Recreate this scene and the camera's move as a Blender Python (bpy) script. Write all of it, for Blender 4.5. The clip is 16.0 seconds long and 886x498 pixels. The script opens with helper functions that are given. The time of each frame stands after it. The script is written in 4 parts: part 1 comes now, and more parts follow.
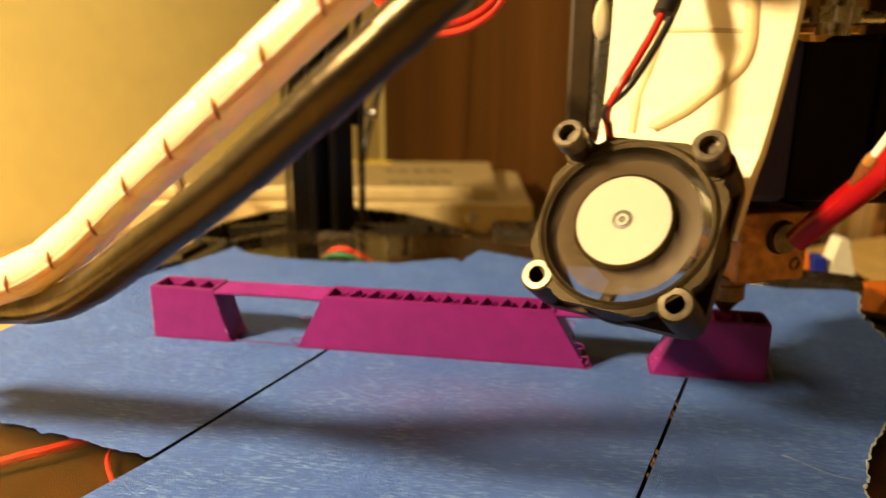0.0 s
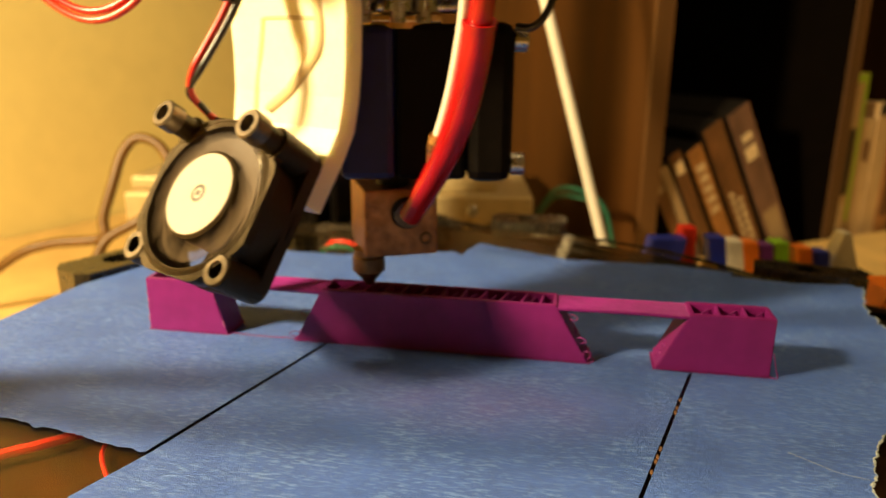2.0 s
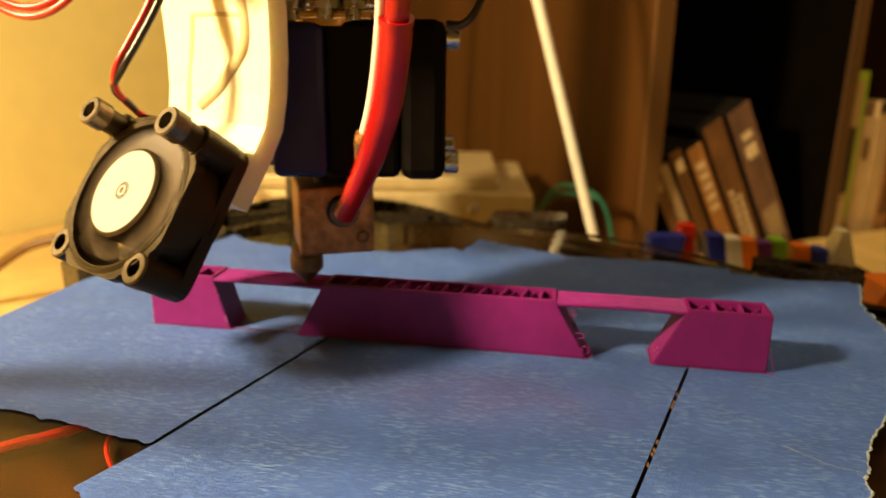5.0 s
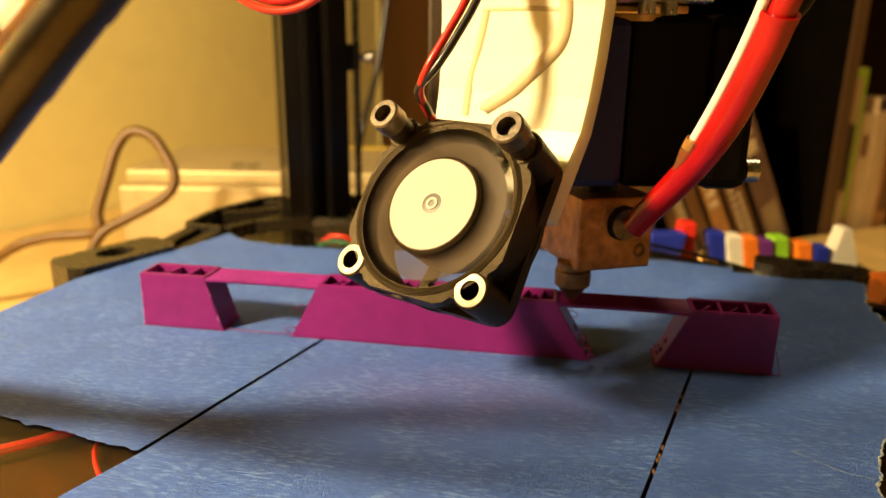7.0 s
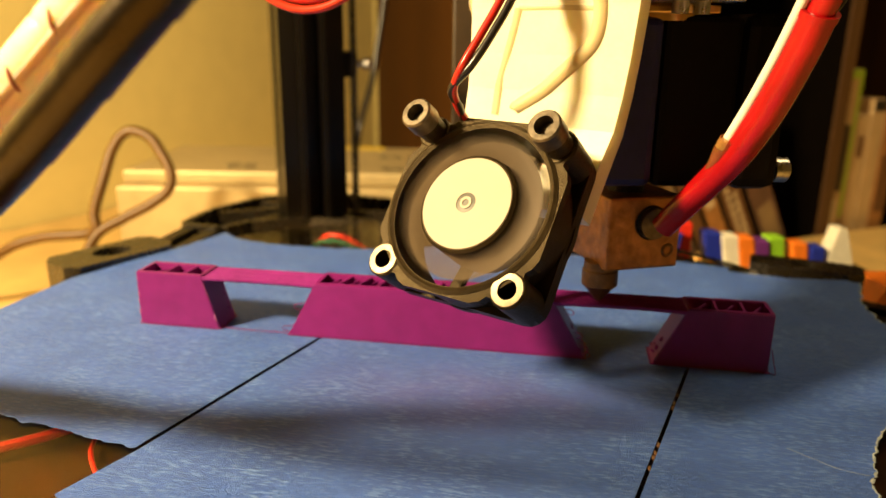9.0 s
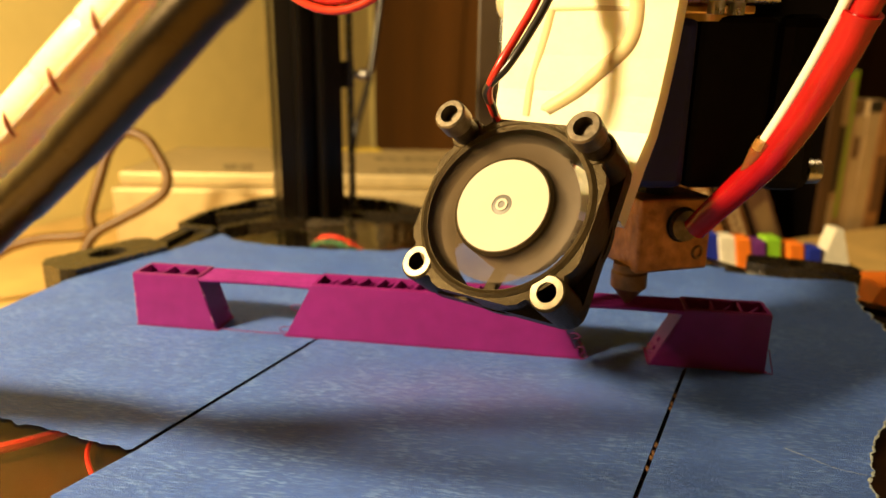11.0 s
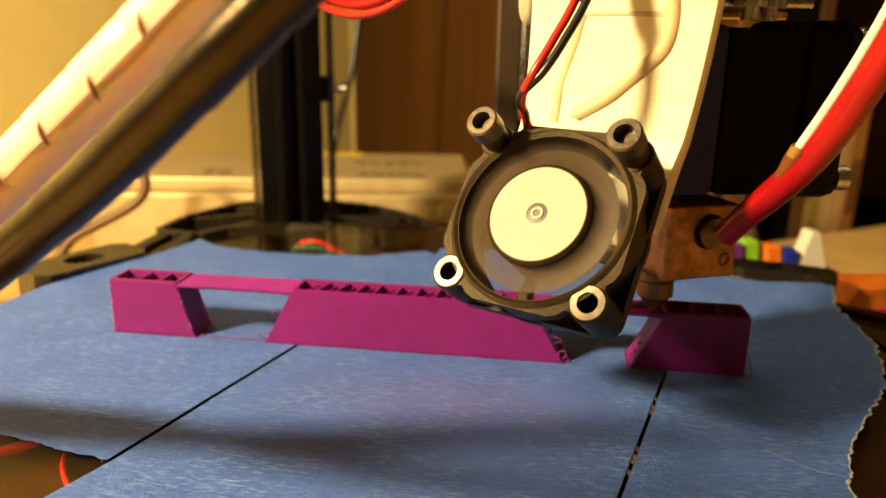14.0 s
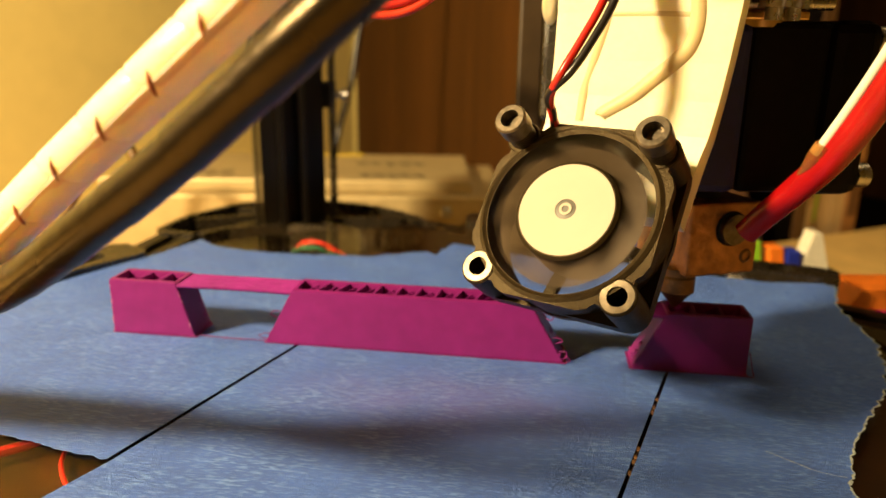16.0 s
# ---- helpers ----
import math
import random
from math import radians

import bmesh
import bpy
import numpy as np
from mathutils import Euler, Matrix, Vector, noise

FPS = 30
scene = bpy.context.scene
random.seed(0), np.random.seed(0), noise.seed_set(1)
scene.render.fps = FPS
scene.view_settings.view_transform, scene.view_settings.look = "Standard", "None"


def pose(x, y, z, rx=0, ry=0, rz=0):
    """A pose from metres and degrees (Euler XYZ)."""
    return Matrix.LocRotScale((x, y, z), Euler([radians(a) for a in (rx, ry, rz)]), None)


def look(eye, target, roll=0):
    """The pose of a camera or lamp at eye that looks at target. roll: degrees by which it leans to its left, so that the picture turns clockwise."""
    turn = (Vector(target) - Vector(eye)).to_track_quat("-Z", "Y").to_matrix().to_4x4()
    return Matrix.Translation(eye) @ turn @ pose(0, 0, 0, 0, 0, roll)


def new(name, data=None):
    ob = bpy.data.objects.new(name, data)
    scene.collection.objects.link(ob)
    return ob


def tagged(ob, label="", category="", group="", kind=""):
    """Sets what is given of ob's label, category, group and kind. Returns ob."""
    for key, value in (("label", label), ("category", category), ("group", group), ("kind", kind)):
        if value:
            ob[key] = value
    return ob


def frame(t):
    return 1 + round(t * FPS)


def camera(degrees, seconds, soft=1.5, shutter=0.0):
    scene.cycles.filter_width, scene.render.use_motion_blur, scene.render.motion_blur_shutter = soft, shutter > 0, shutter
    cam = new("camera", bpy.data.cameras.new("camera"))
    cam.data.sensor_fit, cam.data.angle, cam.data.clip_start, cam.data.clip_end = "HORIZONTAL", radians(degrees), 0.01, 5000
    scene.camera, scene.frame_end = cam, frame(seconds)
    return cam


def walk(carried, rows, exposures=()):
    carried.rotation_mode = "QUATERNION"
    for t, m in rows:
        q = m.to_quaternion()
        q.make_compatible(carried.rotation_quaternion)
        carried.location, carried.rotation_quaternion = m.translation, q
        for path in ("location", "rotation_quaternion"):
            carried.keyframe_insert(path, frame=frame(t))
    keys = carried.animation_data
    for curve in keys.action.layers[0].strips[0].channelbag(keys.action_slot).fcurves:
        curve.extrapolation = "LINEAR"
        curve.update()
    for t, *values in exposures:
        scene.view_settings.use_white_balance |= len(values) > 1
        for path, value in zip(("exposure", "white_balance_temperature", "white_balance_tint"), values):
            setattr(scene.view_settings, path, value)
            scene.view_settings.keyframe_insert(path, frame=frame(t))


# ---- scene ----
# Lengths below are millimetres unless said otherwise; MM turns them into metres.
MM = 0.001
cam = camera(63.0, 16.0, shutter=0.5)
cam.data.dof.use_dof = True
cam.data.dof.focus_distance = 0.112
cam.data.dof.aperture_fstop = 20.0
CAMERA_ROWS = [
    (0.0, 91.39, -140.44, 63.98, 74.47, -0.23, 9.95),
    (0.5, 91.73, -139.38, 64.46, 74.08, 0.06, 10.46),
    (1.0, 90.37, -136.77, 63.26, 73.98, -0.20, 10.10),
    (1.5, 90.40, -138.18, 63.40, 73.92, -0.35, 10.06),
    (2.0, 90.73, -138.26, 63.29, 73.91, -0.47, 9.95),
    (2.5, 90.66, -139.49, 63.54, 73.78, -0.40, 10.08),
    (3.0, 91.05, -140.09, 63.66, 73.78, -0.35, 10.01),
    (5.5, 91.05, -139.76, 63.22, 73.71, -0.65, 10.04),
    (6.0, 90.61, -138.46, 63.08, 73.67, -0.63, 9.98),
    (6.5, 90.09, -136.51, 63.11, 73.41, -0.70, 9.90),
    (7.0, 90.05, -136.28, 62.74, 73.50, -0.64, 9.74),
    (7.5, 89.83, -136.48, 62.69, 73.60, -0.67, 9.48),
    (8.0, 90.12, -136.80, 62.02, 73.86, -0.58, 9.50),
    (8.5, 89.63, -136.87, 62.45, 73.66, -0.79, 9.34),
    (9.0, 90.17, -136.68, 62.29, 73.60, -0.73, 9.51),
    (11.5, 90.05, -136.62, 61.92, 73.85, -0.73, 9.01),
    (12.0, 90.11, -136.36, 61.65, 74.02, -0.84, 8.62),
    (12.5, 90.11, -136.08, 62.49, 73.99, -0.80, 8.23),
    (13.0, 90.60, -135.90, 62.32, 73.99, -0.74, 8.19),
    (13.5, 90.48, -135.66, 62.61, 73.86, -0.82, 8.01),
    (14.0, 90.01, -136.14, 62.15, 74.04, -0.90, 7.74),
    (14.5, 90.24, -135.98, 62.19, 74.03, -0.93, 7.90),
    (15.0, 90.29, -135.76, 61.80, 74.04, -0.96, 7.93),
    (15.5, 89.65, -136.08, 61.76, 74.13, -1.06, 7.79),
    (16.0, 90.33, -135.75, 61.75, 74.15, -0.88, 7.91),
]
walk(cam, [(t, pose(x * MM, y * MM, z * MM, rx, ry, rz)) for t, x, y, z, rx, ry, rz in CAMERA_ROWS])

# ---- light: one warm desk lamp beside the printer, an unseen fill, a dim warm room ----
world = bpy.data.worlds.new("room_light")
scene.world = world
world.use_nodes = True
world.node_tree.nodes["Background"].inputs[0].default_value = (1.0, 0.62, 0.30, 1)
world.node_tree.nodes["Background"].inputs[1].default_value = 0.24
lamp_data = bpy.data.lights.new("desk_lamp_bulb", "AREA")
lamp_data.shape = "DISK"
lamp_data.size = 0.055
lamp_data.energy = 6.2
lamp_data.color = (1.0, 0.725, 0.36)
lamp = new("desk_lamp_bulb", lamp_data)
lamp.matrix_world = look((-0.218, -0.190, 0.232), (0.06, 0.06, 0.01))
# unseen lamp added overhead to fill the shadows on the right of the bed
room_data = bpy.data.lights.new("overhead_fill_bulb", "AREA")
room_data.shape = "DISK"
room_data.size = 0.22
room_data.energy = 1.6
room_data.color = (1.0, 0.72, 0.36)
room = new("overhead_fill_bulb", room_data)
room.matrix_world = look((0.30, 0.12, 0.62), (0.14, 0.03, 0.0))
scene.view_settings.exposure = 0.0


# ---- materials ----
def nodes_of(name):
    m = bpy.data.materials.new(name)
    m.use_nodes = True
    nt = m.node_tree
    return m, nt, nt.nodes["Principled BSDF"]


def mat(name, colour, rough=0.5, metal=0.0, vary=0.15, scale=400.0, bump=0.0, bump_scale=1500.0, stretch=(1, 1, 1),
        spec=0.5, trans=0.0, sss=0.0, second=None, coat=0.0):
    """Noise-varied principled material. Scales are per metre."""
    m, nt, b = nodes_of(name)
    N, L = nt.nodes.new, nt.links.new
    tc, mp = N("ShaderNodeTexCoord"), N("ShaderNodeMapping")
    mp.inputs["Scale"].default_value = stretch
    L(tc.outputs["Object"], mp.inputs[0])
    n1, n2 = N("ShaderNodeTexNoise"), N("ShaderNodeTexNoise")
    n1.inputs["Scale"].default_value, n1.inputs["Detail"].default_value = scale, 5
    n2.inputs["Scale"].default_value, n2.inputs["Detail"].default_value = scale * 0.13, 3
    L(mp.outputs[0], n1.inputs[0]), L(mp.outputs[0], n2.inputs[0])
    add = N("ShaderNodeMath")
    add.operation = "ADD"
    L(n1.outputs[0], add.inputs[0]), L(n2.outputs[0], add.inputs[1])
    rng = N("ShaderNodeMapRange")
    rng.inputs[1].default_value, rng.inputs[2].default_value = 0.65, 1.35
    L(add.outputs[0], rng.inputs[0])
    mix = N("ShaderNodeMix")
    mix.data_type = "RGBA"
    lo = second or tuple(c * (1 - vary) for c in colour)
    hi = colour if second else tuple(min(1, c * (1 + vary)) for c in colour)
    mix.inputs[6].default_value, mix.inputs[7].default_value = (*lo, 1), (*hi, 1)
    L(rng.outputs[0], mix.inputs[0]), L(mix.outputs[2], b.inputs["Base Color"])
    rr = N("ShaderNodeMapRange")
    rr.inputs[3].default_value, rr.inputs[4].default_value = max(0.02, rough * 0.85), min(1, rough * 1.15)
    L(n1.outputs[0], rr.inputs[0]), L(rr.outputs[0], b.inputs["Roughness"])
    b.inputs["Metallic"].default_value = metal
    b.inputs["Specular IOR Level"].default_value = spec
    b.inputs["Transmission Weight"].default_value = trans
    b.inputs["Coat Weight"].default_value = coat
    if sss:
        b.inputs["Subsurface Weight"].default_value = sss
        b.inputs["Subsurface Radius"].default_value = (0.008, 0.006, 0.003)
        b.inputs["Subsurface Scale"].default_value = 0.3
    if bump:
        n3, bp = N("ShaderNodeTexNoise"), N("ShaderNodeBump")
        n3.inputs["Scale"].default_value, n3.inputs["Detail"].default_value = bump_scale, 4
        bp.inputs["Strength"].default_value, bp.inputs["Distance"].default_value = bump, 0.0004
        L(mp.outputs[0], n3.inputs[0]), L(n3.outputs[0], bp.inputs["Height"]), L(bp.outputs[0], b.inputs["Normal"])
    return m


def layered(name, colour, rough, period):
    """Printed plastic: fine horizontal layer ridges, period in metres."""
    m = mat(name, colour, rough, vary=0.16, scale=300, spec=0.45)
    nt = m.node_tree
    N, L, b = nt.nodes.new, nt.links.new, nt.nodes["Principled BSDF"]
    tc, w, bp = N("ShaderNodeTexCoord"), N("ShaderNodeTexWave"), N("ShaderNodeBump")
    w.bands_direction = "Z"
    w.inputs["Scale"].default_value, w.inputs["Distortion"].default_value = 0.314 / period, 0.25
    w.inputs["Detail Scale"].default_value = 2.0
    bp.inputs["Strength"].default_value, bp.inputs["Distance"].default_value = 0.25, 0.0001
    L(tc.outputs["Object"], w.inputs[0]), L(w.outputs[0], bp.inputs["Height"]), L(bp.outputs[0], b.inputs["Normal"])
    return m


def clear(name, colour, rough=0.03, ior=1.5):
    m, nt, b = nodes_of(name)
    b.inputs["Base Color"].default_value = (*colour, 1)
    b.inputs["Roughness"].default_value = rough
    b.inputs["Transmission Weight"].default_value = 1.0
    b.inputs["IOR"].default_value = ior
    return m


TAPE = mat("blue_masking_tape", (0.060, 0.156, 0.62), 0.46, vary=0.14, scale=700, spec=0.5)


def crepe(m):
    """Fine fibres along the tape and a rubbed purple smudge where earlier prints stood."""
    nt = m.node_tree
    N, L, b = nt.nodes.new, nt.links.new, nt.nodes["Principled BSDF"]
    tc, mp, n1, n2, bp = N("ShaderNodeTexCoord"), N("ShaderNodeMapping"), N("ShaderNodeTexNoise"), N("ShaderNodeTexNoise"), N("ShaderNodeBump")
    mp.inputs["Rotation"].default_value = (0, 0, radians(12))
    mp.inputs["Scale"].default_value = (0.22, 1, 1)
    n1.inputs["Scale"].default_value, n1.inputs["Detail"].default_value = 2600, 4
    n2.inputs["Scale"].default_value, n2.inputs["Detail"].default_value = 9000, 2
    add = N("ShaderNodeMath")
    add.operation = "ADD"
    L(tc.outputs["Object"], mp.inputs[0]), L(mp.outputs[0], n1.inputs[0]), L(tc.outputs["Object"], n2.inputs[0])
    L(n1.outputs[0], add.inputs[0]), L(n2.outputs[0], add.inputs[1])
    bp.inputs["Strength"].default_value, bp.inputs["Distance"].default_value = 1.0, 0.00045
    L(add.outputs[0], bp.inputs["Height"]), L(bp.outputs[0], b.inputs["Normal"])
    old = b.inputs["Base Color"].links[0].from_socket
    # pale fibres
    fr = N("ShaderNodeMapRange")
    fr.inputs[1].default_value, fr.inputs[2].default_value, fr.inputs[4].default_value = 0.50, 0.68, 0.85
    L(n1.outputs[0], fr.inputs[0])
    # fibres thin out in worn patches
    pt, pr, pm = N("ShaderNodeTexNoise"), N("ShaderNodeMapRange"), N("ShaderNodeMath")
    pt.inputs["Scale"].default_value, pt.inputs["Detail"].default_value = 75, 4
    pr.inputs[1].default_value, pr.inputs[2].default_value, pr.inputs[3].default_value = 0.36, 0.60, 0.25
    pm.operation = "MULTIPLY"
    L(tc.outputs["Object"], pt.inputs[0]), L(pt.outputs[0], pr.inputs[0])
    L(fr.outputs[0], pm.inputs[0]), L(pr.outputs[0], pm.inputs[1])
    mix = N("ShaderNodeMix")
    mix.data_type = "RGBA"
    mix.inputs[7].default_value = (0.21, 0.39, 0.86, 1)
    L(pm.outputs[0], mix.inputs[0]), L(old, mix.inputs[6])
    # smudge
    mp2, gr, n3, mul, rg = N("ShaderNodeMapping"), N("ShaderNodeVectorMath"), N("ShaderNodeTexNoise"), N("ShaderNodeMath"), N("ShaderNodeMapRange")
    mp2.inputs["Location"].default_value = (-0.076 * 26, 0.0195 * 65, 0)
    mp2.inputs["Scale"].default_value = (26, 65, 1)
    gr.operation, mul.operation = "LENGTH", "MULTIPLY"
    rg.inputs[1].default_value, rg.inputs[2].default_value, rg.inputs[3].default_value, rg.inputs[4].default_value = 0.05, 1.0, 0.42, 0.0
    n3.inputs["Scale"].default_value = 120
    L(tc.outputs["Object"], mp2.inputs[0]), L(mp2.outputs[0], gr.inputs[0]), L(gr.outputs["Value"], rg.inputs[0])
    L(tc.outputs["Object"], n3.inputs[0]), L(rg.outputs[0], mul.inputs[0]), L(n3.outputs[0], mul.inputs[1])
    mx2 = N("ShaderNodeMix")
    mx2.data_type = "RGBA"
    mx2.inputs[7].default_value = (0.26, 0.09, 0.42, 1)
    L(mul.outputs[0], mx2.inputs[0]), L(mix.outputs[2], mx2.inputs[6]), L(mx2.outputs[2], b.inputs["Base Color"])


crepe(TAPE)
TAPE_EDGE = mat("torn_tape_edge", (0.36, 0.42, 0.44), 0.8, vary=0.45, scale=1500)
PURPLE = layered("purple_plastic", (0.180, 0.0105, 0.142), 0.36, 0.0003)
PURPLE_RIB = mat("purple_strand", (0.18, 0.010, 0.155), 0.5, vary=0.25, scale=900, bump=0.3, spec=0.3)
# pale colour stands for glints as well as scuffs
SCUFF_GLINT = mat("pale_scuff_glint", (0.42, 0.14, 0.32), 0.4, vary=0.4)
GLASS = clear("bed_glass", (0.93, 0.92, 0.78), 0.03, 1.22)
BLACK = mat("black_plastic", (0.012, 0.010, 0.008), 0.48, spec=0.35, vary=0.4, scale=500, bump=0.15, bump_scale=3000)
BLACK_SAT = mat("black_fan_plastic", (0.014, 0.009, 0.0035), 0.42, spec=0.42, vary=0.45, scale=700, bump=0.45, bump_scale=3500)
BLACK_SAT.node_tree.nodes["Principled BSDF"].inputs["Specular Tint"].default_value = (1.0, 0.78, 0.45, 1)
BLACK_PRINT = layered("black_printed_plastic", (0.016, 0.012, 0.007), 0.27, 0.0004)
BLACK_PRINT.node_tree.nodes["Principled BSDF"].inputs["Specular IOR Level"].default_value = 0.75
PINK = mat("veiled_red_wire", (0.78, 0.52, 0.38), 0.45, vary=0.15, sss=0.8)
SLIT = mat("dark_red_slit", (0.28, 0.06, 0.02), 0.5, vary=0.4)
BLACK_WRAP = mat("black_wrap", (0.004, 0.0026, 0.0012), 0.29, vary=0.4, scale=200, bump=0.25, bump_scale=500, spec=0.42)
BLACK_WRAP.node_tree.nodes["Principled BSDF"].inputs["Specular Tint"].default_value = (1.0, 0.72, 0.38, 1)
ANODISED = mat("black_anodised_aluminium", (0.007, 0.0055, 0.004), 0.3, metal=0.4, vary=0.3, scale=300, stretch=(1, 1, 0.05))
DEEP = mat("matte_black_plastic", (0.004, 0.0028, 0.002), 0.5, spec=0.07, vary=0.4, scale=500)
BLUE_FIN = mat("blue_fin", (0.03, 0.045, 0.22), 0.4, vary=0.2)
BLUE_DARK = mat("dark_blue_plastic", (0.006, 0.008, 0.075), 0.42, spec=0.35, vary=0.3, scale=300)
STEEL = mat("steel", (0.46, 0.45, 0.43), 0.28, metal=1.0, vary=0.25, scale=600)
BRASS = mat("brass", (0.60, 0.40, 0.16), 0.30, metal=1.0, vary=0.3, scale=400)
COPPER = mat("scorched_heater_metal", (0.72, 0.33, 0.10), 0.4, metal=0.6, scale=330, bump=0.8, bump_scale=600, second=(0.10, 0.038, 0.014))
NOZZLE = mat("dirty_brass", (0.34, 0.19, 0.07), 0.42, metal=0.8, scale=300, bump=0.4, second=(0.08, 0.04, 0.02))
WHITE = mat("white_plastic", (0.84, 0.76, 0.53), 0.45, vary=0.06, scale=120, bump=0.08, sss=0.3)
WHITE.node_tree.nodes["Principled BSDF"].inputs["Subsurface Scale"].default_value = 0.9
# darker than the bracket's white, to paint the shadow lines on it
IVORY = mat("ivory_ridge_shadow", (0.56, 0.45, 0.25), 0.5, vary=0.08, scale=120, sss=0.4)
CREAM = mat("fan_sticker", (0.43, 0.39, 0.32), 0.85, spec=0.2, vary=0.05, scale=500)
GUNMETAL = mat("worn_gunmetal", (0.17, 0.14, 0.10), 0.38, bump=0.1, metal=0.9, vary=0.4, scale=900)
GREY = mat("grey_sticker_ring", (0.085, 0.08, 0.068), 0.5)
BLADE = mat("smoky_blade", (0.095, 0.062, 0.028), 0.6, vary=0.2)
RED = mat("red_silicone_sleeve", (0.30, 0.004, 0.005), 0.25, spec=0.4, vary=0.3, scale=180, bump=0.15, bump_scale=500)
RED_WIRE = mat("red_wire", (0.42, 0.014, 0.008), 0.3, vary=0.2)
ORANGE_WIRE = mat("orange_wire", (0.50, 0.035, 0.014), 0.3, vary=0.2)
BLACK_WIRE = mat("black_wire", (0.012, 0.010, 0.009), 0.3, vary=0.3)
WHITE_WIRE = mat("white_wire", (0.72, 0.68, 0.58), 0.4, vary=0.1)
WRAP = mat("white_spiral_wrap", (0.80, 0.70, 0.52), 0.32, vary=0.08, scale=200, sss=0.9)
WRAP.node_tree.nodes["Principled BSDF"].inputs["Subsurface Scale"].default_value = 0.8
WALL = mat("beige_wall_paint", (0.76, 0.645, 0.25), 0.8, vary=0.06, scale=60, bump=0.1, bump_scale=400)
TABLE = mat("cream_tabletop", (0.66, 0.45, 0.16), 0.5, vary=0.2, scale=60)
BROWN = mat("dark_brown_laminate", (0.062, 0.0235, 0.0035), 0.6, spec=0.2, vary=0.35, scale=60, stretch=(1, 1, 0.06))
BROWN_EDGE = mat("brown_board_edge", (0.10, 0.045, 0.013), 0.5, vary=0.3, scale=80, stretch=(1, 1, 0.06))
# near black: bookcase inside shade put into the colour; tray and box share it
DARK = mat("shaded_board_and_dark_tray", (0.0026, 0.0016, 0.0009), 0.85, spec=0.03, vary=0.3, scale=60)
SHEET = mat("galvanised_sheet", (0.50, 0.40, 0.21), 0.5, metal=0.45, vary=0.15, scale=120)
HOLE = mat("dark_hole", (0.01, 0.009, 0.008), 0.9)
YELLOW = mat("yellow_label", (0.75, 0.55, 0.05), 0.5)
BROWN_CABLE = mat("brown_cable", (0.115, 0.055, 0.007), 0.45, vary=0.2)
GREEN_WIRE = mat("green_wire", (0.01, 0.10, 0.06), 0.4)


# ---- mesh helpers (millimetres) ----
def finish(bm, smooth=False):
    bmesh.ops.recalc_face_normals(bm, faces=bm.faces)
    if smooth:
        for f in bm.faces:
            f.smooth = True
    return bm


def part(name, bm, material, parent=None, label="", smooth=False, m=None):
    """Link a millimetre bmesh as one mesh object under a thing or part."""
    finish(bm, smooth)
    me = bpy.data.meshes.new(name)
    bm.transform(Matrix.Scale(MM, 4))
    bm.to_mesh(me)
    bm.free()
    for k in (material if isinstance(material, (list, tuple)) else [material]):
        me.materials.append(k)
    if smooth:
        me.set_sharp_from_angle(angle=radians(38))
    ob = new(name, me)
    if parent:
        ob.parent = parent
    if m is not None:
        ob.matrix_basis = m
    if label:
        ob["label"] = label
    return ob


def thing(name, label, category, at=(0, 0, 0), group="", kind=""):
    e = new(name)
    e.empty_display_size = 0.01
    e.location = Vector(at) * MM
    return tagged(e, label, category, group, kind)


def box(bm, lo, hi, bevel=0.0, m=None):
    ret = bmesh.ops.create_cube(bm, size=1.0)
    lo, hi = Vector(lo), Vector(hi)
    vs = ret["verts"]
    for v in vs:
        v.co = Vector((lo[i] + (v.co[i] + 0.5) * (hi[i] - lo[i]) for i in range(3)))
    if bevel:
        es = list({e for v in vs for e in v.link_edges})
        r = bmesh.ops.bevel(bm, geom=es, offset=bevel, segments=2, affect="EDGES", profile=0.5)
        vs = list({v for f in r["faces"] for v in f.verts} | {v for v in vs if v.is_valid})
        vs = [v for v in vs if v.is_valid]
        seen, stack = set(vs), list(vs)
        while stack:
            for e in stack.pop().link_edges:
                for w in e.verts:
                    if w not in seen:
                        seen.add(w)
                        stack.append(w)
        vs = list(seen)
    if m is not None:
        bmesh.ops.transform(bm, matrix=m, verts=vs)
    return vs


def prism(bm, pts, z0, z1, m=None):
    """Extrude a flat outline of (x, y) from z0 to z1."""
    lo = [bm.verts.new((x, y, z0)) for x, y in pts]
    hi = [bm.verts.new((x, y, z1)) for x, y in pts]
    n = len(pts)
    bm.faces.new(lo[::-1]), bm.faces.new(hi)
    for i in range(n):
        bm.faces.new((lo[i], lo[(i + 1) % n], hi[(i + 1) % n], hi[i]))
    if m is not None:
        bmesh.ops.transform(bm, matrix=m, verts=lo + hi)
    return lo + hi


def lathe(bm, profile, seg=32, m=None, mats=None):
    """Spin (radius, z) pairs round z. Radius 0 closes the end."""
    rings, allv = [], []
    for r, z in profile:
        ring = [bm.verts.new((0, 0, z))] if r == 0 else [bm.verts.new((r * math.cos(2 * math.pi * i / seg), r * math.sin(2 * math.pi * i / seg), z)) for i in range(seg)]
        rings.append(ring)
        allv += ring
    for k, (a, b) in enumerate(zip(rings, rings[1:])):
        for i in range(seg):
            j = (i + 1) % seg
            q = [a[0]] if len(a) == 1 else [a[i], a[j]]
            w = [b[0]] if len(b) == 1 else [b[j], b[i]]
            if len(q) + len(w) > 2:
                f = bm.faces.new(q + w)
                if mats:
                    f.material_index = mats[k]
    if m is not None:
        bmesh.ops.transform(bm, matrix=m, verts=allv)
    return allv


